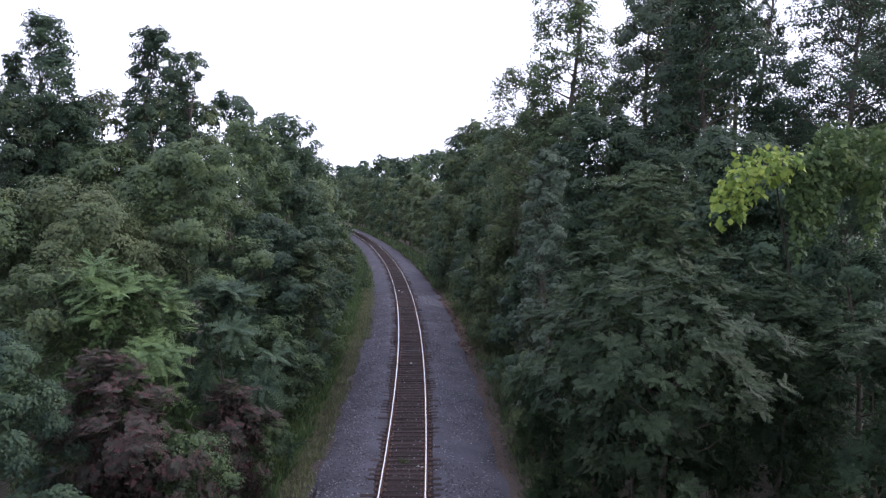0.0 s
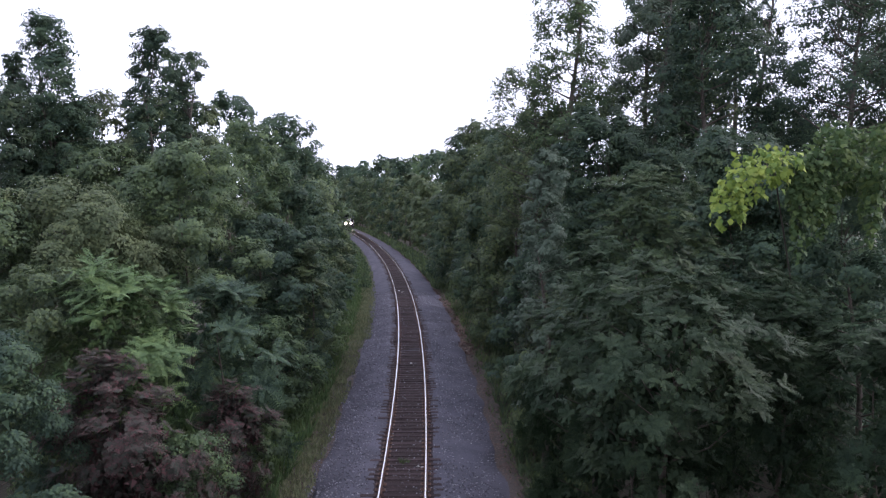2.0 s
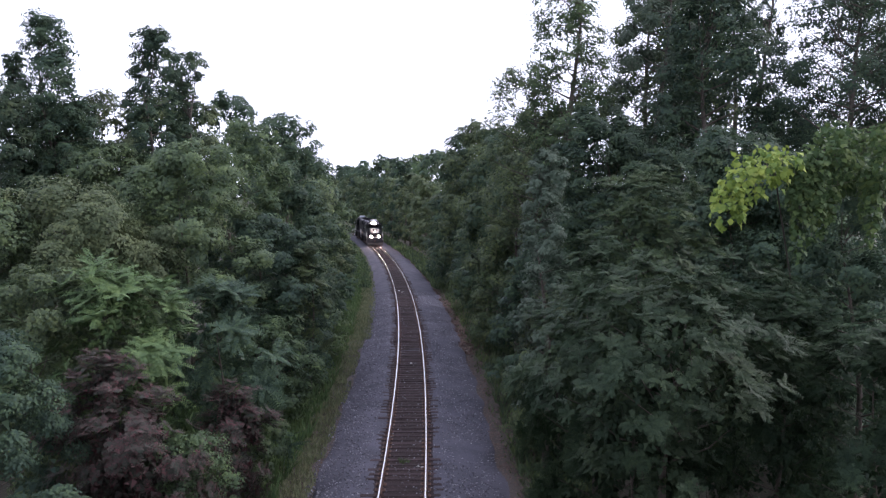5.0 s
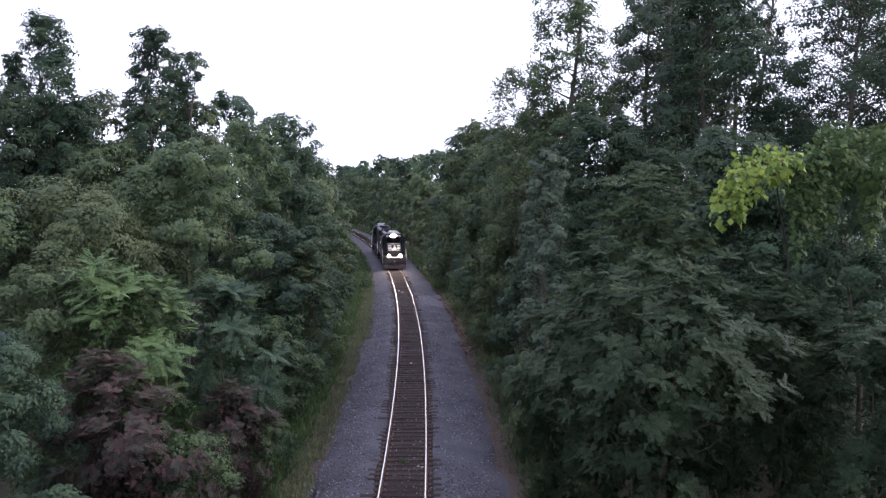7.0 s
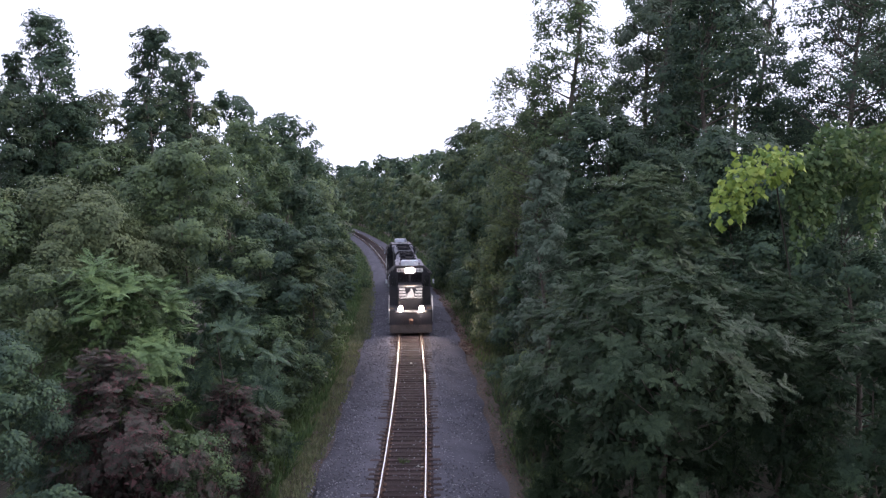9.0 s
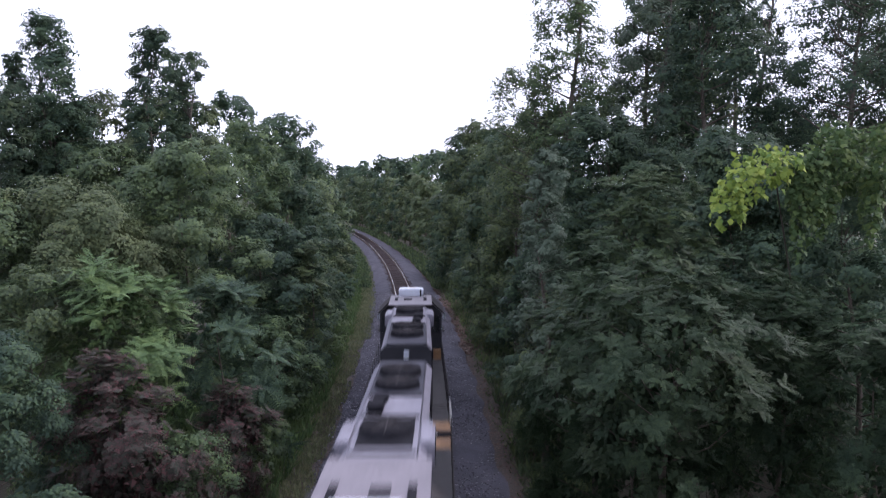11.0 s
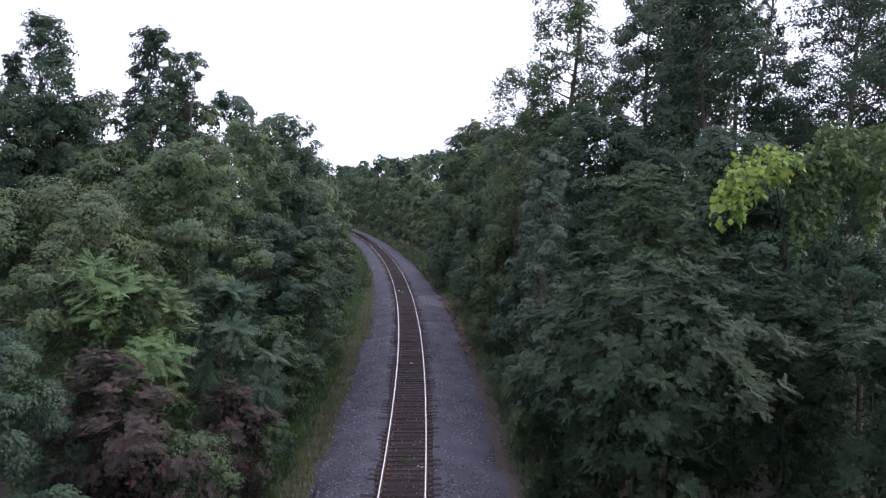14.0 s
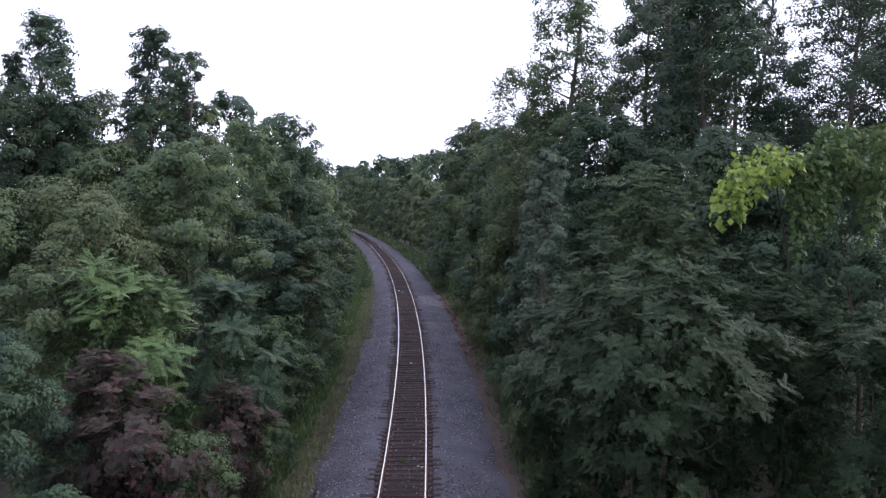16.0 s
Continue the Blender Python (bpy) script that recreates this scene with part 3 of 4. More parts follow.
vine(7.2, 9.15, 20.6, 9.75, 10.85, "vine", 0.2, 520, ((0.06, 0.45), (0.2, 0.95), (0.42, 0.8), (0.62, 0.9), (0.8, 0.5)), 3, "yellow-green broad-leaved vine hanging from a tree")
vine(9.2, 12.6, 21.2, 10.6, 11.6, "ivy", 0.17, 1700, ((0.06, 2.6), (0.16, 2.3), (0.35, 1.0), (0.7, 1.4)), 8, "green climbing vine draped over a tree")
vine(9.6, 12.8, 21.6, 9.6, 10.6, "ivy", 0.17, 1500, ((0.2, 1.2), (0.6, 1.9)), 9, "dark green climbing vine in the shade of a tree", 0.9)

# woods that follow the line into the distance
wood_rng = random.Random(5)
for side in (-1, 1):
    for k in range(33):
        s = 84 + k * 9.5 + wood_rng.uniform(-2, 2)
        tall = wood_rng.uniform(14, 18) + min(6.0, max(0, s - 110) * 0.045)
        p = beside(s, wood_rng.uniform(7.8, 8.8) if side > 0 else -wood_rng.uniform(10.0, 10.6) + (0.9 if s > 165 else 0))
        plant("tree", p.x, p.y, tall * 0.72, wood_rng.uniform(3.0, 3.7), wood_rng.choice(["green", "deep", "green", "olive"]), min(0.8, 0.0047 * s), 1.15, 200 + k + 50 * side, z0=0.4,
              lobes=18, per=9, label="green tree along the edge of the railway", category="tree", group="trees along the line")
        p = beside(s + 4, side * wood_rng.uniform(14, 17))
        plant("tree", p.x, p.y, tall, wood_rng.uniform(4.0, 5.0), wood_rng.choice(["green", "deep", "deep"]), min(1.0, 0.0055 * s), 1.05, 400 + k + 50 * side, z0=2,
              lobes=18, per=9, label="taller green tree in the woods behind", category="tree", group="trees in the woods")

# low bushes along the inside of the curve
for k in range(11):
    s = 56 + k * 9.5 + wood_rng.uniform(-2, 2)
    p = beside(s, -wood_rng.uniform(5.9, 6.5))
    plant("shrub", p.x, p.y, wood_rng.uniform(2.2, 3.2), wood_rng.uniform(1.3, 1.7), wood_rng.choice(["green", "deep", "olive"]), 0.34, 1.2, 800 + k, z0=0.2, lobes=12, per=8,
          label="low green bush on the inside of the curve", category="shrub", group="bushes along the line")

# unseen trees added beside and behind the viewpoint to shade the near plants
for k, (px, py, ph, pr) in enumerate(((12.2, 8.5, 15, 3.2), (11.0, 2, 16, 3.4), (10.4, -6, 16, 3.6), (11, -14, 15, 3.8), (-15, 8, 12, 3.2), (-13.5, 0, 13, 3.4), (-12.5, -8, 14, 3.6),
                                      (18, 5, 17, 4.2), (17, -5, 17, 4.2), (-19, 2, 16, 4.2), (10, -23, 15, 3.8), (-12, -17, 15, 3.8), (-11.5, -26, 15, 3.8))):
    plant("tree", px, py, ph, pr, "deep", 0.75, 1.1, 700 + k, z0=0.5, lobes=18, per=9, label="unseen tree added beside the viewpoint to shade the verges", category="tree", group="trees in the woods")

# ---- track ----
RAIL_Z = 0.19
track = new("railway_track")
tagged(track, "single railway track with wooden crossties curving away", "railway track", kind="structure")


def rail_strip(off):
    prof_rust = [(-0.07, 0.02), (-0.07, 0.035), (-0.012, 0.05), (-0.012, 0.145), (-0.037, 0.152), (-0.037, 0.178), (-0.027, 0.1865)]
    prof_rust = prof_rust + [(-o, z) for o, z in reversed(prof_rust)]
    vs, fs = [], []
    w = len(prof_rust)
    n = 560
    for j in range(n):
        s = -110 + j
        for o, z in prof_rust:
            vs.append(beside(s, off + o, z))
    for j in range(n - 1):
        for i in range(w - 1):
            fs.append((j * w + i, j * w + i + 1, (j + 1) * w + i + 1, (j + 1) * w + i))
    ob = new("rail", raw_mesh("rail", vs, fs, RAIL_RUST))
    ob.parent = track
    vs, fs = [], []
    prof = [(-0.027, 0.1865), (-0.018, 0.190), (0.0, RAIL_Z + 0.002), (0.018, 0.190), (0.027, 0.1865)]
    w = len(prof)
    for j in range(n):
        for o, z in prof:
            vs.append(beside(-110 + j, off + o, z))
    for j in range(n - 1):
        for i in range(w - 1):
            fs.append((j * w + i, j * w + i + 1, (j + 1) * w + i + 1, (j + 1) * w + i))
    me = raw_mesh("running_surface", vs, fs, RAIL_HEAD)
    me.polygons.foreach_set("use_smooth", [True] * len(me.polygons))
    head = new("running_surface", me)
    head.parent = ob
    tagged(head, "polished shining top of the rail")


rail_strip(-0.755)
rail_strip(0.755)


def tie_bm(seed):
    rr = random.Random(seed)
    bm = bmesh.new()
    bmesh.ops.create_cube(bm, size=1)
    bmesh.ops.scale(bm, vec=(2.59, 0.225, 0.18), verts=bm.verts)
    bmesh.ops.bevel(bm, geom=[e for e in bm.edges if abs(e.verts[0].co.x - e.verts[1].co.x) > 1], offset=0.015, segments=1, affect="EDGES")
    for v in bm.verts:
        v.co += Vector((rr.uniform(-0.03, 0.03), rr.uniform(-0.012, 0.012), rr.uniform(-0.008, 0.008)))
    return bm


def make_ties():
    meshes = []
    for k in range(6):
        bm = tie_bm(k)
        me = bpy.data.meshes.new("crosstie")
        bm.to_mesh(me)
        bm.free()
        me.materials.append(TIE)
        meshes.append(me)
    rr = random.Random(9)
    step = 0.497
    far_v, far_f = [], []
    j = 0
    s = -60.0
    while s < 330:
        x, y, a = on_line(s)
        dx, da, dz = rr.uniform(-0.06, 0.06), rr.uniform(-1.1, 1.1), rr.uniform(-0.012, 0.012)
        if 18 < s < 167:
            ob = new("crosstie", meshes[j % 6])
            ob.parent = track
            ob.matrix_basis = pose(x + dx, y, -0.055 + dz, 0, rr.uniform(-0.5, 0.5), a + da + (180 if rr.random() < 0.5 else 0))
        else:
            b = len(far_v)
            m = pose(x + dx, y, -0.055 + dz, 0, 0, a + da)
            for vx in (-1.295, 1.295):
                for vy in (-0.112, 0.112):
                    for vz in (-0.09, 0.09):
                        far_v.append(m @ Vector((vx, vy, vz)))
            for q in ((1, 5, 7, 3), (0, 1, 3, 2), (4, 6, 7, 5), (0, 4, 5, 1), (2, 3, 7, 6)):
                far_f.append([b + i for i in q])
        s += step + rr.uniform(-0.02, 0.02)
        j += 1
    ob = new("far_crossties", raw_mesh("far_crossties", far_v, far_f, TIE))
    ob.parent = track
    tagged(ob, kind="stuff")


make_ties()


# ---- the train: two diesel engines, back to back; front towards -y, z from the rail head ----
def box_bm(x0, x1, y0, y1, z0, z1, bevel=0.0, bm=None):
    own = bm is None
    bm = bm or bmesh.new()
    made = bmesh.ops.create_cube(bm, size=1)["verts"]
    for v in made:
        v.co = Vector(((x0 + x1) / 2 + v.co.x * (x1 - x0), (y0 + y1) / 2 + v.co.y * (y1 - y0), (z0 + z1) / 2 + v.co.z * (z1 - z0)))
    if bevel and own:
        bmesh.ops.bevel(bm, geom=list(bm.edges), offset=bevel, segments=2, affect="EDGES")
    return bm


def section_bm(prof, y0, y1, bevel=0.0):
    """A body with the cross-section (x, z) from y0 to y1."""
    bm = bmesh.new()
    a = [bm.verts.new((x, y0, z)) for x, z in prof]
    b = [bm.verts.new((x, y1, z)) for x, z in prof]
    k = len(prof)
    bm.faces.new(a)
    bm.faces.new(list(reversed(b)))
    for i in range(k):
        bm.faces.new((a[i], b[i], b[(i + 1) % k], a[(i + 1) % k]))
    bmesh.ops.recalc_face_normals(bm, faces=bm.faces)
    if bevel:
        bmesh.ops.bevel(bm, geom=list(bm.edges), offset=bevel, segments=2, affect="EDGES")
    return bm


def side_bm(prof, x0, x1, bevel=0.0):
    """A body with the side outline (y, z) from x0 to x1."""
    bm = bmesh.new()
    a = [bm.verts.new((x0, y, z)) for y, z in prof]
    b = [bm.verts.new((x1, y, z)) for y, z in prof]
    k = len(prof)
    bm.faces.new(a)
    bm.faces.new(list(reversed(b)))
    for i in range(k):
        bm.faces.new((a[i], b[i], b[(i + 1) % k], a[(i + 1) % k]))
    bmesh.ops.recalc_face_normals(bm, faces=bm.faces)
    if bevel:
        bmesh.ops.bevel(bm, geom=list(bm.edges), offset=bevel, segments=2, affect="EDGES")
    return bm


def drum_bm(r, depth, at, axis="z", r2=None, sides=24):
    bm = bmesh.new()
    bmesh.ops.create_cone(bm, cap_ends=True, segments=sides, radius1=r, radius2=r if r2 is None else r2, depth=depth)
    if axis == "y":
        bmesh.ops.rotate(bm, matrix=Matrix.Rotation(radians(90), 3, "X"), verts=bm.verts)
    if axis == "x":
        bmesh.ops.rotate(bm, matrix=Matrix.Rotation(radians(90), 3, "Y"), verts=bm.verts)
    bmesh.ops.translate(bm, vec=at, verts=bm.verts)
    return bm


def pipe_part(name, pts, r, mat, parent, label=""):
    vs, fs = [], []
    tube(vs, fs, pts, [r] * len(pts), 6)
    ob = new(name, raw_mesh(name, vs, fs, mat))
    ob.parent = parent
    if label:
        tagged(ob, label)
    return ob


def fan(root, y, r):
    ring = part("radiator_fan", drum_bm(r, 0.16, (0, y, 4.50), r2=r * 0.94), FAN_DARK, root, "sooty round roof fan")
    part("fan_hub", drum_bm(r * 0.2, 0.06, (0, y, 4.60)), GRIME, ring)
    for k in range(6):
        bm = box_bm(-r * 0.92, r * 0.92, -0.012, 0.012, 0, 0.02)
        bmesh.ops.rotate(bm, matrix=Matrix.Rotation(k * math.pi / 6, 3, "Z"), verts=bm.verts)
        bmesh.ops.translate(bm, vec=(0, y, 4.585), verts=bm.verts)
        part("fan_guard_bar", bm, GRIME, ring)


def locomotive(lit, label):
    root = new("locomotive")
    tagged(root, label, "locomotive", "engines of the train")
    # frame and deck
    part("underframe", box_bm(-1.40, 1.40, -8.35, 8.35, 1.12, 1.50, 0.03), GRIME, root)
    deck = part("walkway", box_bm(-1.53, 1.53, -8.45, 8.45, 1.503, 1.60, 0.015), DECK, root, "worn grey walkway plate")
    for sx in (-1, 1):
        part("walkway_edge", box_bm(sx * 1.535 - 0.012, sx * 1.535 + 0.012, -7.3, 7.3, 1.46, 1.63), GRIME, deck)
    # ends: pilot, plough, coupler, steps
    for e in (-1, 1):
        y = e * 8.45
        pil = part("pilot", box_bm(-1.50, 1.50, min(y, y + e * 0.07), max(y, y + e * 0.07), 0.55, 1.60, 0.02), BLACK, root)
        part("anticlimber_stripe", box_bm(-1.05, 1.05, y + e * 0.075 - 0.01, y + e * 0.075 + 0.01, 1.50, 1.585), WHITE, pil, "thin white edge stripe")
        bm = side_bm([(y, 0.60), (y + e * 0.10, 0.60), (y + e * 0.42, 0.10), (y + e * 0.30, 0.08), (y, 0.30)], -1.45, 1.45, 0.02)
        part("plough", bm, GRIME, pil)
        part("coupler", box_bm(-0.14, 0.14, min(y, y + e * 0.60), max(y, y + e * 0.60), 0.72, 1.02, 0.04), RAIL_RUST, pil)
        for sx in (-1, 1):
            for k in range(4):
                part("step", box_bm(sx * 1.33 - 0.20, sx * 1.33 + 0.20, min(y - e * 0.05, y - e * 0.75), max(y - e * 0.05, y - e * 0.75), 0.36 + k * 0.31, 0.39 + k * 0.31), DECK, root)
            part("step_edge", box_bm(sx * 1.33 - 0.2, sx * 1.33 + 0.2, y - e * 0.78 - 0.02, y - e * 0.78 + 0.02, 1.60, 1.66), SAFETY, root, "orange safety step edge")
            pipe_part("grab_iron", [(sx * 1.50, y - e * 0.05, 0.75), (sx * 1.52, y + e * 0.05, 1.7), (sx * 1.50, y - e * 0.02, 2.55)], 0.02, WHITE, root, "white grab iron")
            pipe_part("grab_iron", [(sx * 1.50, y - e * 0.85, 0.75), (sx * 1.52, y - e * 0.85, 1.7), (sx * 1.50, y - e * 0.80, 2.55)], 0.02, WHITE, root, "white grab iron")
            for k in range(3):
                pipe_part("air_hose", [(sx * (0.4 + k * 0.13), y + e * 0.08, 1.0), (sx * (0.42 + k * 0.13), y + e * 0.22, 0.7), (sx * (0.36 + k * 0.13), y + e * 0.15, 0.42)], 0.022, GRIME, pil)
        pipe_part("end_handrail", [(-1.45, y, 2.5), (-0.4, y, 2.45), (0.4, y, 2.45), (1.45, y, 2.5)], 0.02, GRIME, root)
    # short nose
    nose = part("nose", side_bm([(-8.02, 1.60), (-8.02, 2.30), (-7.86, 3.12), (-7.68, 3.20), (-5.90, 3.24), (-5.90, 1.60)], -0.86, 0.86, 0.05), BLACK, root)
    part("nose_door", box_bm(-0.32, 0.05, -8.05, -8.02, 1.66, 2.28, 0.01), BLACK, nose)
    # white bars and a plain emblem shape on the sloped nose front
    slope = Matrix.Translation((0, -7.94, 2.72)) @ Matrix.Rotation(radians(-11.0), 4, "X")
    for sx in (-1, 1):
        for k in range(4):
            bm = box_bm(min(sx * 0.80, sx * (0.24 + 0.05 * k)), max(sx * 0.80, sx * (0.24 + 0.05 * k)), -0.022, -0.010, -0.36 + k * 0.20, -0.25 + k * 0.20)
            bm.transform(slope)
            part("nose_stripe", bm, WHITE, nose, "white painted nose stripe")
    bm = bmesh.new()
    f = bm.faces.new([bm.verts.new((x, -0.016, z)) for x, z in ((-0.34, -0.36), (0.20, -0.36), (0.26, -0.05), (0.12, 0.28), (0.02, 0.36), (-0.03, 0.14), (-0.20, -0.02))])
    ext = bmesh.ops.extrude_face_region(bm, geom=[f])
    bmesh.ops.translate(bm, vec=(0, -0.012, 0), verts=[v for v in ext["geom"] if isinstance(v, bmesh.types.BMVert)])
    bm.transform(slope)
    part("emblem", bm, WHITE, nose, "plain white emblem shape")
    # cab with a chamfered roof
    cab_prof = [(-1.50, 1.60), (1.50, 1.60), (1.50, 3.86), (0.98, 4.36), (-0.98, 4.36), (-1.50, 3.86)]
    cab = part("cab", section_bm(cab_prof, -5.90, -3.55, 0.02), BLACK, root)
    roof_prof = [(-1.60, 3.80), (-1.02, 4.372), (1.02, 4.372), (1.60, 3.80), (1.62, 3.85), (1.04, 4.43), (-1.04, 4.43), (-1.62, 3.85)]
    part("cab_roof", section_bm(roof_prof, -6.02, -3.42, 0.0), GRIME, root, "dark chamfered cab roof")
    part("roof_panel", box_bm(-1.02, 1.02, -5.55, -2.0, 4.434, 4.475, 0.012), PINK_ROOF, root, "pinkish grey cab roof panel")
    part("roof_panel_base", box_bm(-0.92, 0.92, -3.415, -2.05, 4.30, 4.432, 0.01), GRIME, root)
    part("roof_hatch", box_bm(-0.05, 0.33, -4.1, -3.65, 4.478, 4.51, 0.01), FAN_DARK, root)
    for sx in (-1, 1):
        part("roof_slot", box_bm(sx * 0.70 - 0.08, sx * 0.70 + 0.08, -4.6, -3.5, 4.478, 4.50, 0.006), FAN_DARK, root)
    ac = part("air_conditioner", box_bm(-0.62, 0.62, -5.95, -5.15, 4.48, 4.84, 0.05), PALE_METAL, root, "pale metal air conditioner on the cab roof")
    part("ac_grille", box_bm(-0.25, 0.15, -5.75, -5.35, 4.842, 4.855), WHITE, ac)
    part("ac_bracket", box_bm(-0.52, -0.44, -5.14, -5.06, 4.48, 4.80), FAN_DARK, ac)
    # windows
    for sx in (-1, 1):
        part("windscreen", box_bm(min(sx * 0.12, sx * 0.80), max(sx * 0.12, sx * 0.80), -5.93, -5.905, 3.36, 3.92, 0.008), GLASS, cab, "dark windscreen pane")
        # solid dark plate: rims the pane and paints the unlit cab behind it
        part("windscreen_frame_backing", box_bm(min(sx * 0.07, sx * 0.85), max(sx * 0.07, sx * 0.85), -5.912, -5.902, 3.31, 3.97), FAN_DARK, cab)
        part("corner_window", box_bm(min(sx * 0.98, sx * 1.38), max(sx * 0.98, sx * 1.38), -5.93, -5.905, 3.0, 3.78, 0.008), GLASS, cab, "dark cab corner window")
        part("rear_window", box_bm(min(sx * 1.0, sx * 1.40), max(sx * 1.0, sx * 1.40), -3.545, -3.52, 2.9, 3.72, 0.008), GLASS, cab, "dark cab rear window")
        for k in range(2):
            part("side_window", box_bm(min(sx * 1.505, sx * 1.53), max(sx * 1.505, sx * 1.53), -5.5 + k * 0.85, -4.8 + k * 0.85, 2.95, 3.65, 0.008), GLASS, cab, "dark cab side window")
        part("arm_rest", box_bm(min(sx * 1.51, sx * 1.64), max(sx * 1.51, sx * 1.64), -5.5, -4.0, 2.86, 2.92, 0.01), GRIME, cab)
        pipe_part("mirror_arm", [(sx * 1.52, -5.85, 3.1), (sx * 1.70, -5.90, 3.15), (sx * 1.70, -5.90, 3.5)], 0.015, GRIME, cab)
        part("mirror", box_bm(sx * 1.70 - 0.06, sx * 1.70 + 0.06, -5.93, -5.90, 3.2, 3.5), PALE_METAL, cab, "small cab mirror")
    part("orange_box", box_bm(-1.46, -1.08, -3.53, -3.28, 1.605, 2.10, 0.02), SAFETY, root, "orange box on the walkway by the cab")
    # plate added under the headlights to keep their light off the nose
    part("headlight_light_stop", box_bm(-0.42, 0.42, -6.42, -6.062, 3.965, 3.985), GRIME, root)
    for sx in (-1, 1):
        part("end_platform", box_bm(sx * 1.2 - 0.3, sx * 1.2 + 0.3, 7.3, 8.35, 1.603, 1.625), SAFETY, root, "worn orange end platform plate")
    # headlights, number boards, ditch lights
    glow = HEAD_GLOW if lit else LENS_OFF
    hl = part("headlight", box_bm(-0.34, 0.34, -6.06, -5.905, 3.99, 4.35, 0.02), GRIME, root, "twin headlight on the cab")
    for sx in (-1, 1):
        part("headlight_lens", drum_bm(0.16, 0.02, (sx * 0.165, -6.075, 4.17), "y"), glow, hl, "round headlight lens")
        nb = part("number_board", box_bm(min(sx * 0.36, sx * 0.94), max(sx * 0.36, sx * 0.94), -6.04, -5.905, 4.04, 4.28, 0.015), WHITE, root, "white number board")
        for k in range(4):
            part("number_bar", box_bm(sx * 0.63 - 0.20 + k * 0.115, sx * 0.63 - 0.14 + k * 0.115, -6.052, -6.041, 4.08, 4.24), BLACK, nb)
        dl = part("ditch_light", box_bm(sx * 0.72 - 0.16, sx * 0.72 + 0.16, -8.70, -8.46, 1.605, 1.90, 0.02), GRIME, root, "ditch light on the front deck")
        part("ditch_lens", drum_bm(0.16, 0.02, (sx * 0.72, -8.715, 1.75), "y"), glow, dl, "round ditch light lens")
    # long hood
    hood_prof = [(-0.88, 1.60), (0.88, 1.60), (0.88, 4.16), (0.70, 4.36), (-0.70, 4.36), (-0.88, 4.16)]
    hood = part("hood", section_bm(hood_prof, -3.55, 7.40, 0.015), BLACK, root)
    part("hood_roof", box_bm(-0.70, 0.70, -2.17, 3.05, 4.364, 4.40, 0.01), ROOF, root, "dusty light grey hood roof")
    for sx in (-1, 1):
        # pale strip: the sky's light on the sloped edge is put into its colour
        bm = side_bm([(-2.17, 0.0), (7.20, 0.0), (7.20, 0.02), (-2.17, 0.02)], -0.12, 0.12)
        bm.transform(Matrix.Translation((sx * 0.80, 0, 4.262)) @ Matrix.Rotation(sx * radians(48), 4, "Y"))
        part("roof_chamfer", bm, ROOF, hood, "light grey roof edge with sky light in its colour")
        part("brake_blister", box_bm(min(sx * 0.70, sx * 1.06), max(sx * 0.70, sx * 1.06), -0.9, 0.7, 3.86, 4.42, 0.06), ROOF, root, "pale air intake box beside the hood")
        part("blister_grille", box_bm(min(sx * 1.061, sx * 1.075), max(sx * 1.061, sx * 1.075), -0.75, 0.55, 3.92, 4.34), FAN_DARK, root)
        for k in range(10):
            y = -2.2 + k * 0.93
            part("hood_door", box_bm(min(sx * 0.882, sx * 0.905), max(sx * 0.882, sx * 0.905), y, y + 0.82, 1.75, 3.75, 0.008), BLACK, hood)
        part("radiator_grille", box_bm(min(sx * 0.882, sx * 0.92), max(sx * 0.882, sx * 0.92), 3.8, 6.8, 3.35, 4.05, 0.008), FAN_DARK, hood, "dark radiator grille")
    part("roof_recess", box_bm(-0.60, 0.60, -1.2, 0.9, 4.402, 4.43, 0.01), FAN_DARK, root, "dark roof panel under the fan")
    fan(root, -0.15, 0.62)
    part("exhaust_stack", box_bm(-0.58, -0.20, 1.3, 2.0, 4.40, 4.62, 0.03), FAN_DARK, root, "sooty exhaust stack")
    part("exhaust_stack", box_bm(-0.50, -0.15, 2.3, 2.8, 4.40, 4.56, 0.03), FAN_DARK, root, "sooty exhaust stack")
    part("radiator_panel", box_bm(-0.70, 0.70, 3.053, 7.35, 4.364, 4.41, 0.01), LAMP_PANEL, root, "dark radiator panel")
    fan(root, 4.05, 0.62)
    fan(root, 5.6, 0.62)
    for y in (-1.6, 1.05, 2.95):
        part("lift_eye", box_bm(-0.68, 0.68, y, y + 0.05, 4.40, 4.45), GRIME, root)
    # hood end with its lamp, number and handrail
    part("rear_lamp", box_bm(-0.09, 0.09, 7.39, 7.49, 3.90, 4.20, 0.02), PALE_METAL, root, "pale twin lamp housing on the hood end")
    for k in range(5):
        part("number_bar", box_bm(-0.08 + k * 0.09, -0.03 + k * 0.09, 7.402, 7.415, 3.48, 3.76), WHITE, root, "white painted number bar")
    part("orange_panel", box_bm(-0.62, -0.18, 7.402, 7.45, 3.38, 3.70, 0.02), SAFETY, root, "orange panel on the hood end")
    # side handrails
    for sx in (-1, 1):
        pipe_part("handrail", [(sx * 1.49, -2.2, 2.62), (sx * 1.49, 2, 2.62), (sx * 1.49, 7.4, 2.62)], 0.02, GRIME, root)
        for k in range(7):
            pipe_part("handrail_post", [(sx * 1.49, -2.1 + k * 1.56, 1.60), (sx * 1.49, -2.1 + k * 1.56, 2.62)], 0.018, GRIME, root)
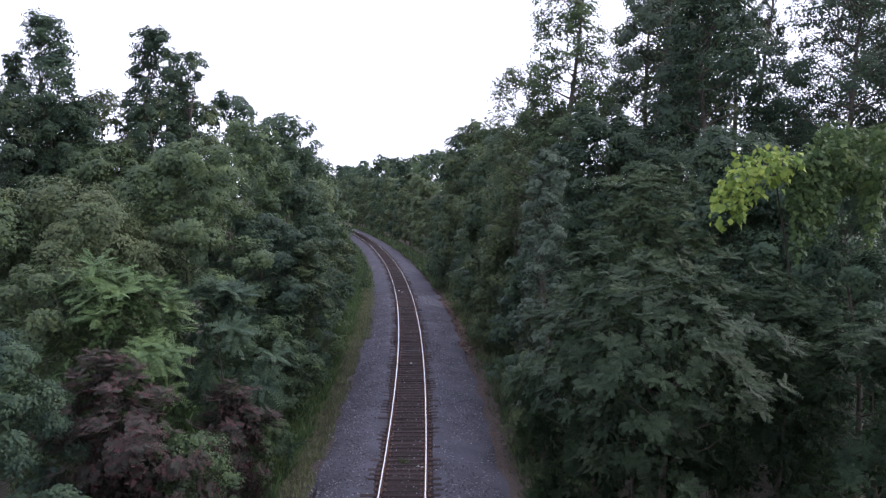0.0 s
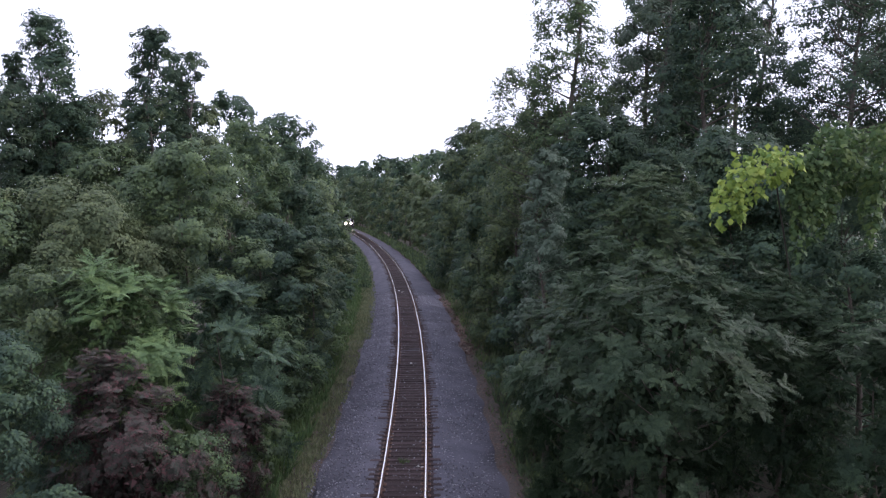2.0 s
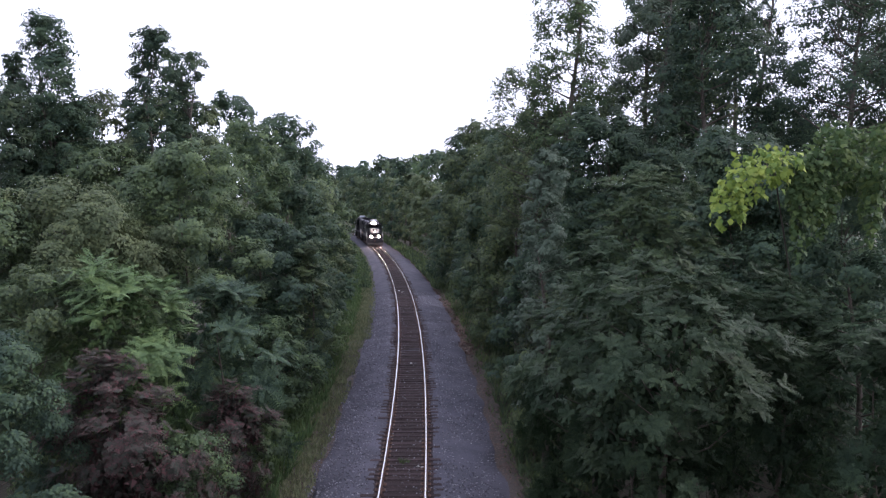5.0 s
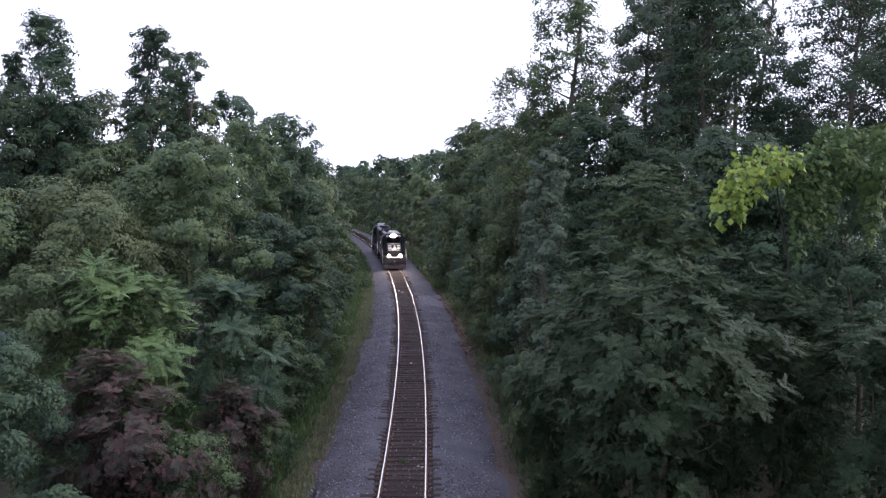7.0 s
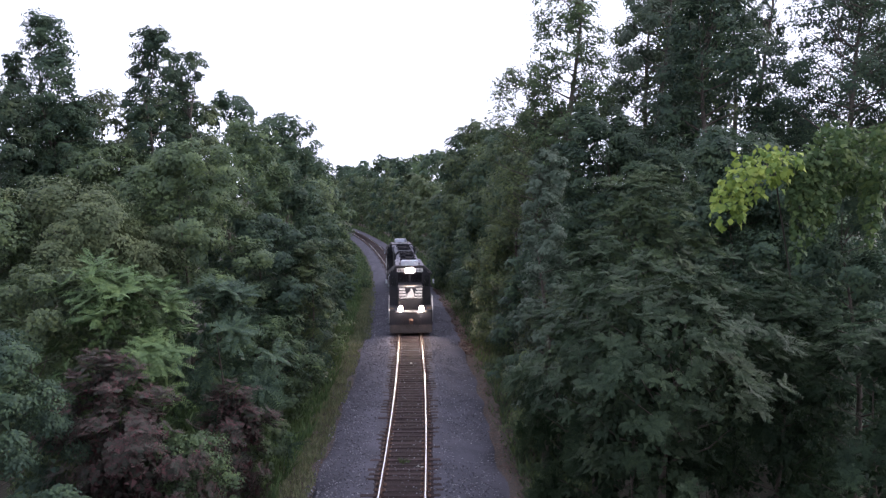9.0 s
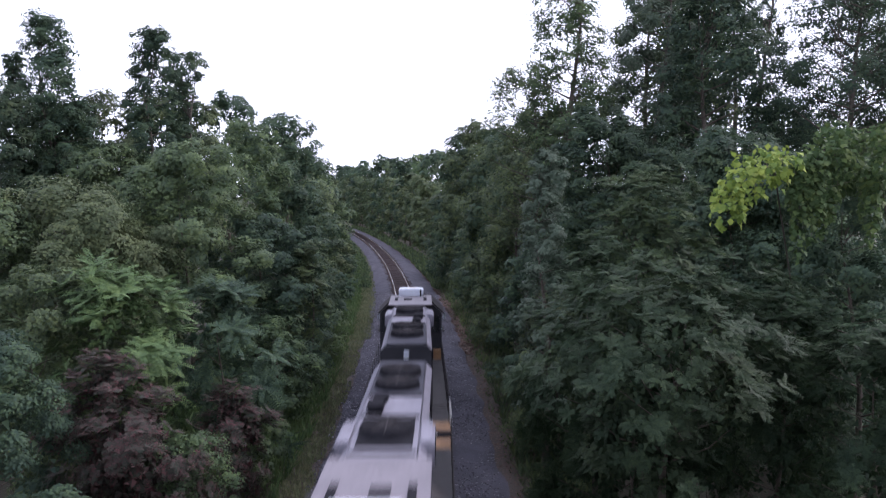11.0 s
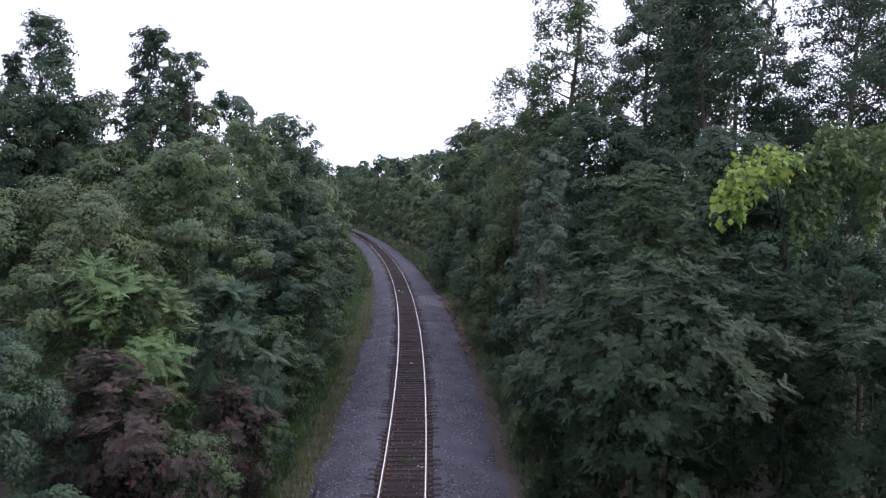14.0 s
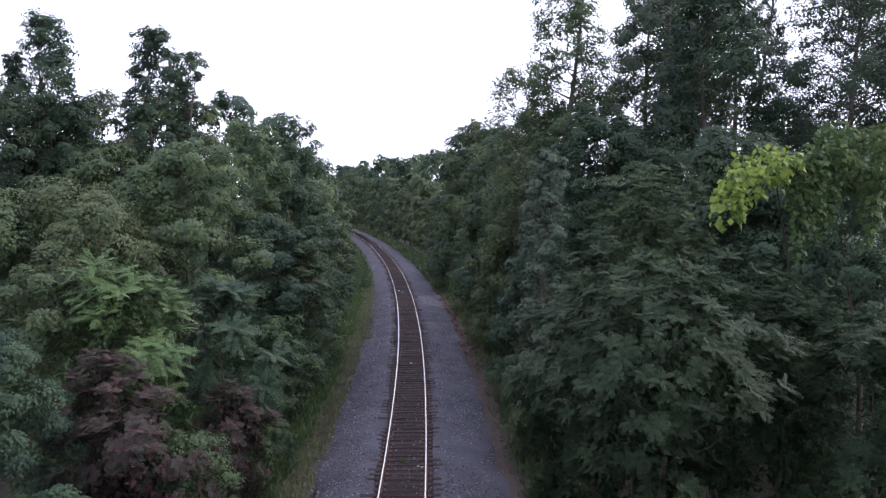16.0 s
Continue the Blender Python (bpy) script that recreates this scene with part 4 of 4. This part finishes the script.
    # tank, bogies
    part("fuel_tank", section_bm([(-1.35, 1.12), (1.35, 1.12), (1.42, 0.55), (1.1, 0.24), (-1.1, 0.24), (-1.42, 0.55)], -2.2, 2.2, 0.05), GRIME, root)
    for cy in (-5.2, 5.2):
        bog = part("bogie", box_bm(-1.05, 1.05, cy - 0.4, cy + 0.4, 0.45, 1.10, 0.05), GRIME, root)
        for sx in (-1, 1):
            part("bogie_side", side_bm([(cy - 1.9, 0.55), (cy - 1.5, 0.80), (cy + 1.5, 0.80), (cy + 1.9, 0.55), (cy + 1.5, 0.42), (cy + 0.5, 0.30), (cy - 0.5, 0.30), (cy - 1.5, 0.42)], sx * 1.08 - 0.06, sx * 1.08 + 0.06, 0.02), GRIME, bog)
            for dy in (-1.37, 1.37):
                part("wheel", drum_bm(0.508, 0.13, (sx * 0.76, cy + dy, 0.512), "x", sides=28), RAIL_RUST, bog)
    return root


engine_1 = locomotive(True, "black diesel locomotive with white nose stripes and lit headlights")
engine_2 = locomotive(False, "black diesel locomotive coupled with its long hood forward")


# ---- loose stones, grass and litter beside the track ----
def scatter_stones():
    rng = np.random.default_rng(3)
    n = 13000
    s = 20 + 60 * rng.uniform(0, 1, n) ** 1.5
    side = np.where(rng.uniform(0, 1, n) < 0.5, -1, 1)
    off = np.where(rng.uniform(0, 1, n) < 0.12, rng.uniform(-1.3, 1.3, n), side * rng.uniform(1.35, 3.4, n))
    y = np.interp(s, _s, _ys)
    x = line_x(y) + off
    z = np.interp(np.abs(off), [0, 1.0, 1.05, 1.42, 1.75, 2.6, 3.45], [0.0, 0.0, 0.026, 0.03, 0.0, -0.16, -0.35]) + 0.012
    r = rng.uniform(0.022, 0.05, n)
    base = np.array([(1, 0, 0), (-1, 0, 0), (0, 1, 0), (0, -1, 0), (0, 0, 0.8), (0, 0, -0.8)], float)
    turn = rng.uniform(0, 6.28, n)
    v = base[None] * rng.uniform(0.6, 1.25, (n, 6, 1)) * r[:, None, None]
    c, q = np.cos(turn)[:, None], np.sin(turn)[:, None]
    v = np.stack([v[:, :, 0] * c - v[:, :, 1] * q, v[:, :, 0] * q + v[:, :, 1] * c, v[:, :, 2]], -1) + np.stack([x, y, z], -1)[:, None]
    f = np.array([(0, 2, 4), (2, 1, 4), (1, 3, 4), (3, 0, 4), (2, 0, 5), (1, 2, 5), (3, 1, 5), (0, 3, 5)])
    f = (f[None] + 6 * np.arange(n)[:, None, None]).reshape(-1, 3)
    ob = new("ballast_stones", raw_mesh("ballast_stones", v.reshape(-1, 3), f, STONE_MIX))
    tagged(ob, "loose grey crushed stones lying on the ballast", "gravel", kind="stuff")


def scatter_blades(name, n, s0, s1, o0, o1, tall, wide, mat, seed, label, category, flat=0.25):
    rng = np.random.default_rng(seed)
    s = s0 + (s1 - s0) * rng.uniform(0, 1, n) ** 1.6
    y = np.interp(s, _s, _ys)
    patch = np.array([noise.noise(Vector((a * 0.5, 0.0, seed))) for a in s])
    off = o0 + (o1 - o0) * np.clip(rng.uniform(0, 1, n) + 0.25 * patch, 0, 1)
    base = np.stack([line_x(y) + off, y, np.interp(np.abs(off), [2.9, 5.0, 5.9, 9], [-0.41, -0.44, -0.60, -0.66])], -1)
    way = rng.normal(0, 1, (n, 3)) * np.array([1, 1, 0]) * flat + np.array([0, 0, 1.0 if flat < 1 else 0.15])
    ln = tall * rng.uniform(0.5, 1.3, n) * (1 + 0.5 * patch)
    v = leaf_quads(base, way, unit(rng.normal(0, 1, (n, 3)) * np.array([1, 1, 0.1]) + (np.array([0, 0, 3.0]) if flat >= 1 else 0)), ln, np.full(n, wide) * rng.uniform(0.6, 1.3, n))
    ob = new(name, raw_mesh(name, v, np.arange(len(v)).reshape(-1, 4), LEAF[mat]))
    tagged(ob, label, category, kind="stuff")


def tie_plates():
    bm = bmesh.new()
    box_bm(-0.18, 0.18, -0.10, 0.10, 0.03, 0.052, bm=bm)
    for sx in (-0.13, -0.085, 0.085, 0.13):
        box_bm(sx - 0.014, sx + 0.014, -0.06, -0.03, 0.052, 0.085, bm=bm)
        box_bm(sx - 0.014, sx + 0.014, 0.03, 0.06, 0.052, 0.085, bm=bm)
    me = bpy.data.meshes.new("tie_plate")
    bm.to_mesh(me)
    bm.free()
    me.materials.append(RAIL_RUST)
    for tie in [o for o in track.children if o.name.startswith("crosstie")][:110]:
        for off in (-0.755, 0.755):
            x, y = tie.location.x, tie.location.y
            ob = new("tie_plate", me)
            ob.parent = track
            p = pose(line_x(y), y, 0, 0, 0, -math.degrees(math.atan(line_slope(y))))
            ob.matrix_basis = p @ pose(off, 0, -0.012)


scatter_stones()
scatter_blades("verge_grass", 30000, 19, 110, -3.2, -5.6, 0.22, 0.05, "grass", 4, "short pale green grass along the ballast edge", "grass")
scatter_blades("verge_weeds", 14000, 19, 140, -4.2, -6.8, 0.6, 0.08, "bright", 6, "tall green weeds at the foot of the bushes", "weeds", 0.4)
scatter_blades("verge_weeds", 12000, 22, 140, 4.2, 6.9, 0.45, 0.08, "green", 7, "low green weeds at the foot of the bushes", "weeds", 0.4)
scatter_blades("verge_grass", 9000, 55, 170, -2.7, -5.3, 0.26, 0.12, "grass", 15, "pale grass creeping over the ballast shoulder", "grass")
scatter_blades("leaf_litter", 7000, 50, 160, 3.1, 5.4, 0.26, 0.14, "litter", 16, "reddish brown litter along the outside of the curve", "litter", 1.0)
scatter_blades("verge_weeds", 6000, 85, 250, 3.7, 6.6, 0.8, 0.32, "green", 12, "green weeds along the foot of the far trees", "weeds", 0.5)
scatter_blades("verge_weeds", 6000, 85, 250, -3.3, -6.6, 0.6, 0.30, "green", 13, "pale green weeds along the foot of the far trees", "weeds", 0.5)
scatter_blades("verge_weeds", 3000, 20, 110, 3.8, 5.8, 0.2, 0.06, "olive", 14, "sparse short weeds on the litter beside the ballast", "weeds", 0.6)
scatter_blades("leaf_litter", 18000, 19, 120, 2.7, 5.4, 0.13, 0.06, "litter", 8, "dry reddish brown leaf litter beside the ballast", "litter", 1.0)
scatter_blades("leaf_litter", 11000, 19, 110, -2.6, -4.0, 0.12, 0.05, "litter", 9, "dry brown leaf litter beside the ballast", "litter", 1.0)
tie_plates()


def pale_stone(x, y, z, r, seed):
    rr = random.Random(seed)
    bm = bmesh.new()
    bmesh.ops.create_icosphere(bm, subdivisions=1, radius=r)
    for v in bm.verts:
        v.co = Vector((v.co.x * rr.uniform(0.8, 1.5), v.co.y * rr.uniform(0.7, 1.1), v.co.z * rr.uniform(0.4, 0.7)))
    ob = link_mesh("stone", bm, PALE_STONE)
    ob.location = (x, y, z)
    tagged(ob, "pale whitish stone lying on the ballast", "stone", "pale stones")


for k, (x, y, z, r) in enumerate(((-0.74, 27.8, 0.03, 0.06), (-2.15, 40.2, -0.03, 0.09), (-1.85, 45.4, 0.03, 0.08), (-4.5, 80.0, 0.03, 0.12), (-4.1, 79.0, 0.03, 0.10), (-0.9, 27.9, 0.03, 0.05), (-2.6, 29.0, -0.06, 0.06), (1.1, 31.0, -0.14, 0.06))):
    pale_stone(x, y, z, r, k)


def weed_tuft(x, y):
    rng = np.random.default_rng(21)
    n = 70
    base = np.stack([x + rng.normal(0, 0.13, n), y + rng.normal(0, 0.13, n), np.full(n, 0.0)], -1) - np.array([x, y, 0])
    v = leaf_quads(base, rng.normal(0, 0.6, (n, 3)) * np.array([1, 1, 0.2]) + np.array([0, 0, 0.8]), unit(rng.normal(0, 1, (n, 3))), rng.uniform(0.07, 0.16, n), np.full(n, 0.04))
    ob = new("weed_tuft", raw_mesh("weed_tuft", v, np.arange(len(v)).reshape(-1, 4), LEAF["olive"]))
    ob.location = (x, y, 0.01)
    tagged(ob, "small green weed tuft growing between the rails", "weed", kind="stuff")


weed_tuft(-1.45, 28.4)


def motions():
    # metres from below the camera to the leading loco's front, time by time
    fronts = [(0.0, 269.0), (1.0, 245.0), (2.0, 221.0), (3.0, 197.0), (4.0, 173.0), (5.0, 149.5), (6.0, 126.0), (6.5, 113.8), (7.0, 101.6), (7.5, 89.5),
              (8.0, 77.5), (8.5, 65.6), (9.0, 54.0), (9.2, 49.5), (10.0, 31.2), (11.0, 8.2), (11.3, 1.4), (11.5, -3.1), (12.0, -13.7), (12.5, -24.4), (13.0, -35.2), (14.0, -57.0), (15.0, -79.0), (16.0, -101.0)]
    for engine, back, turn, lean in ((engine_1, 9.35, 0, -0.2), (engine_2, 26.85, 180, 0.2)):
        rows = []
        for t, s in fronts:
            x, y, a = on_line(s + back - 0.4)
            rows.append((t, pose(x + 0.05, y, RAIL_Z, 0, lean, a + turn)))
        walk(engine, rows)


motions()
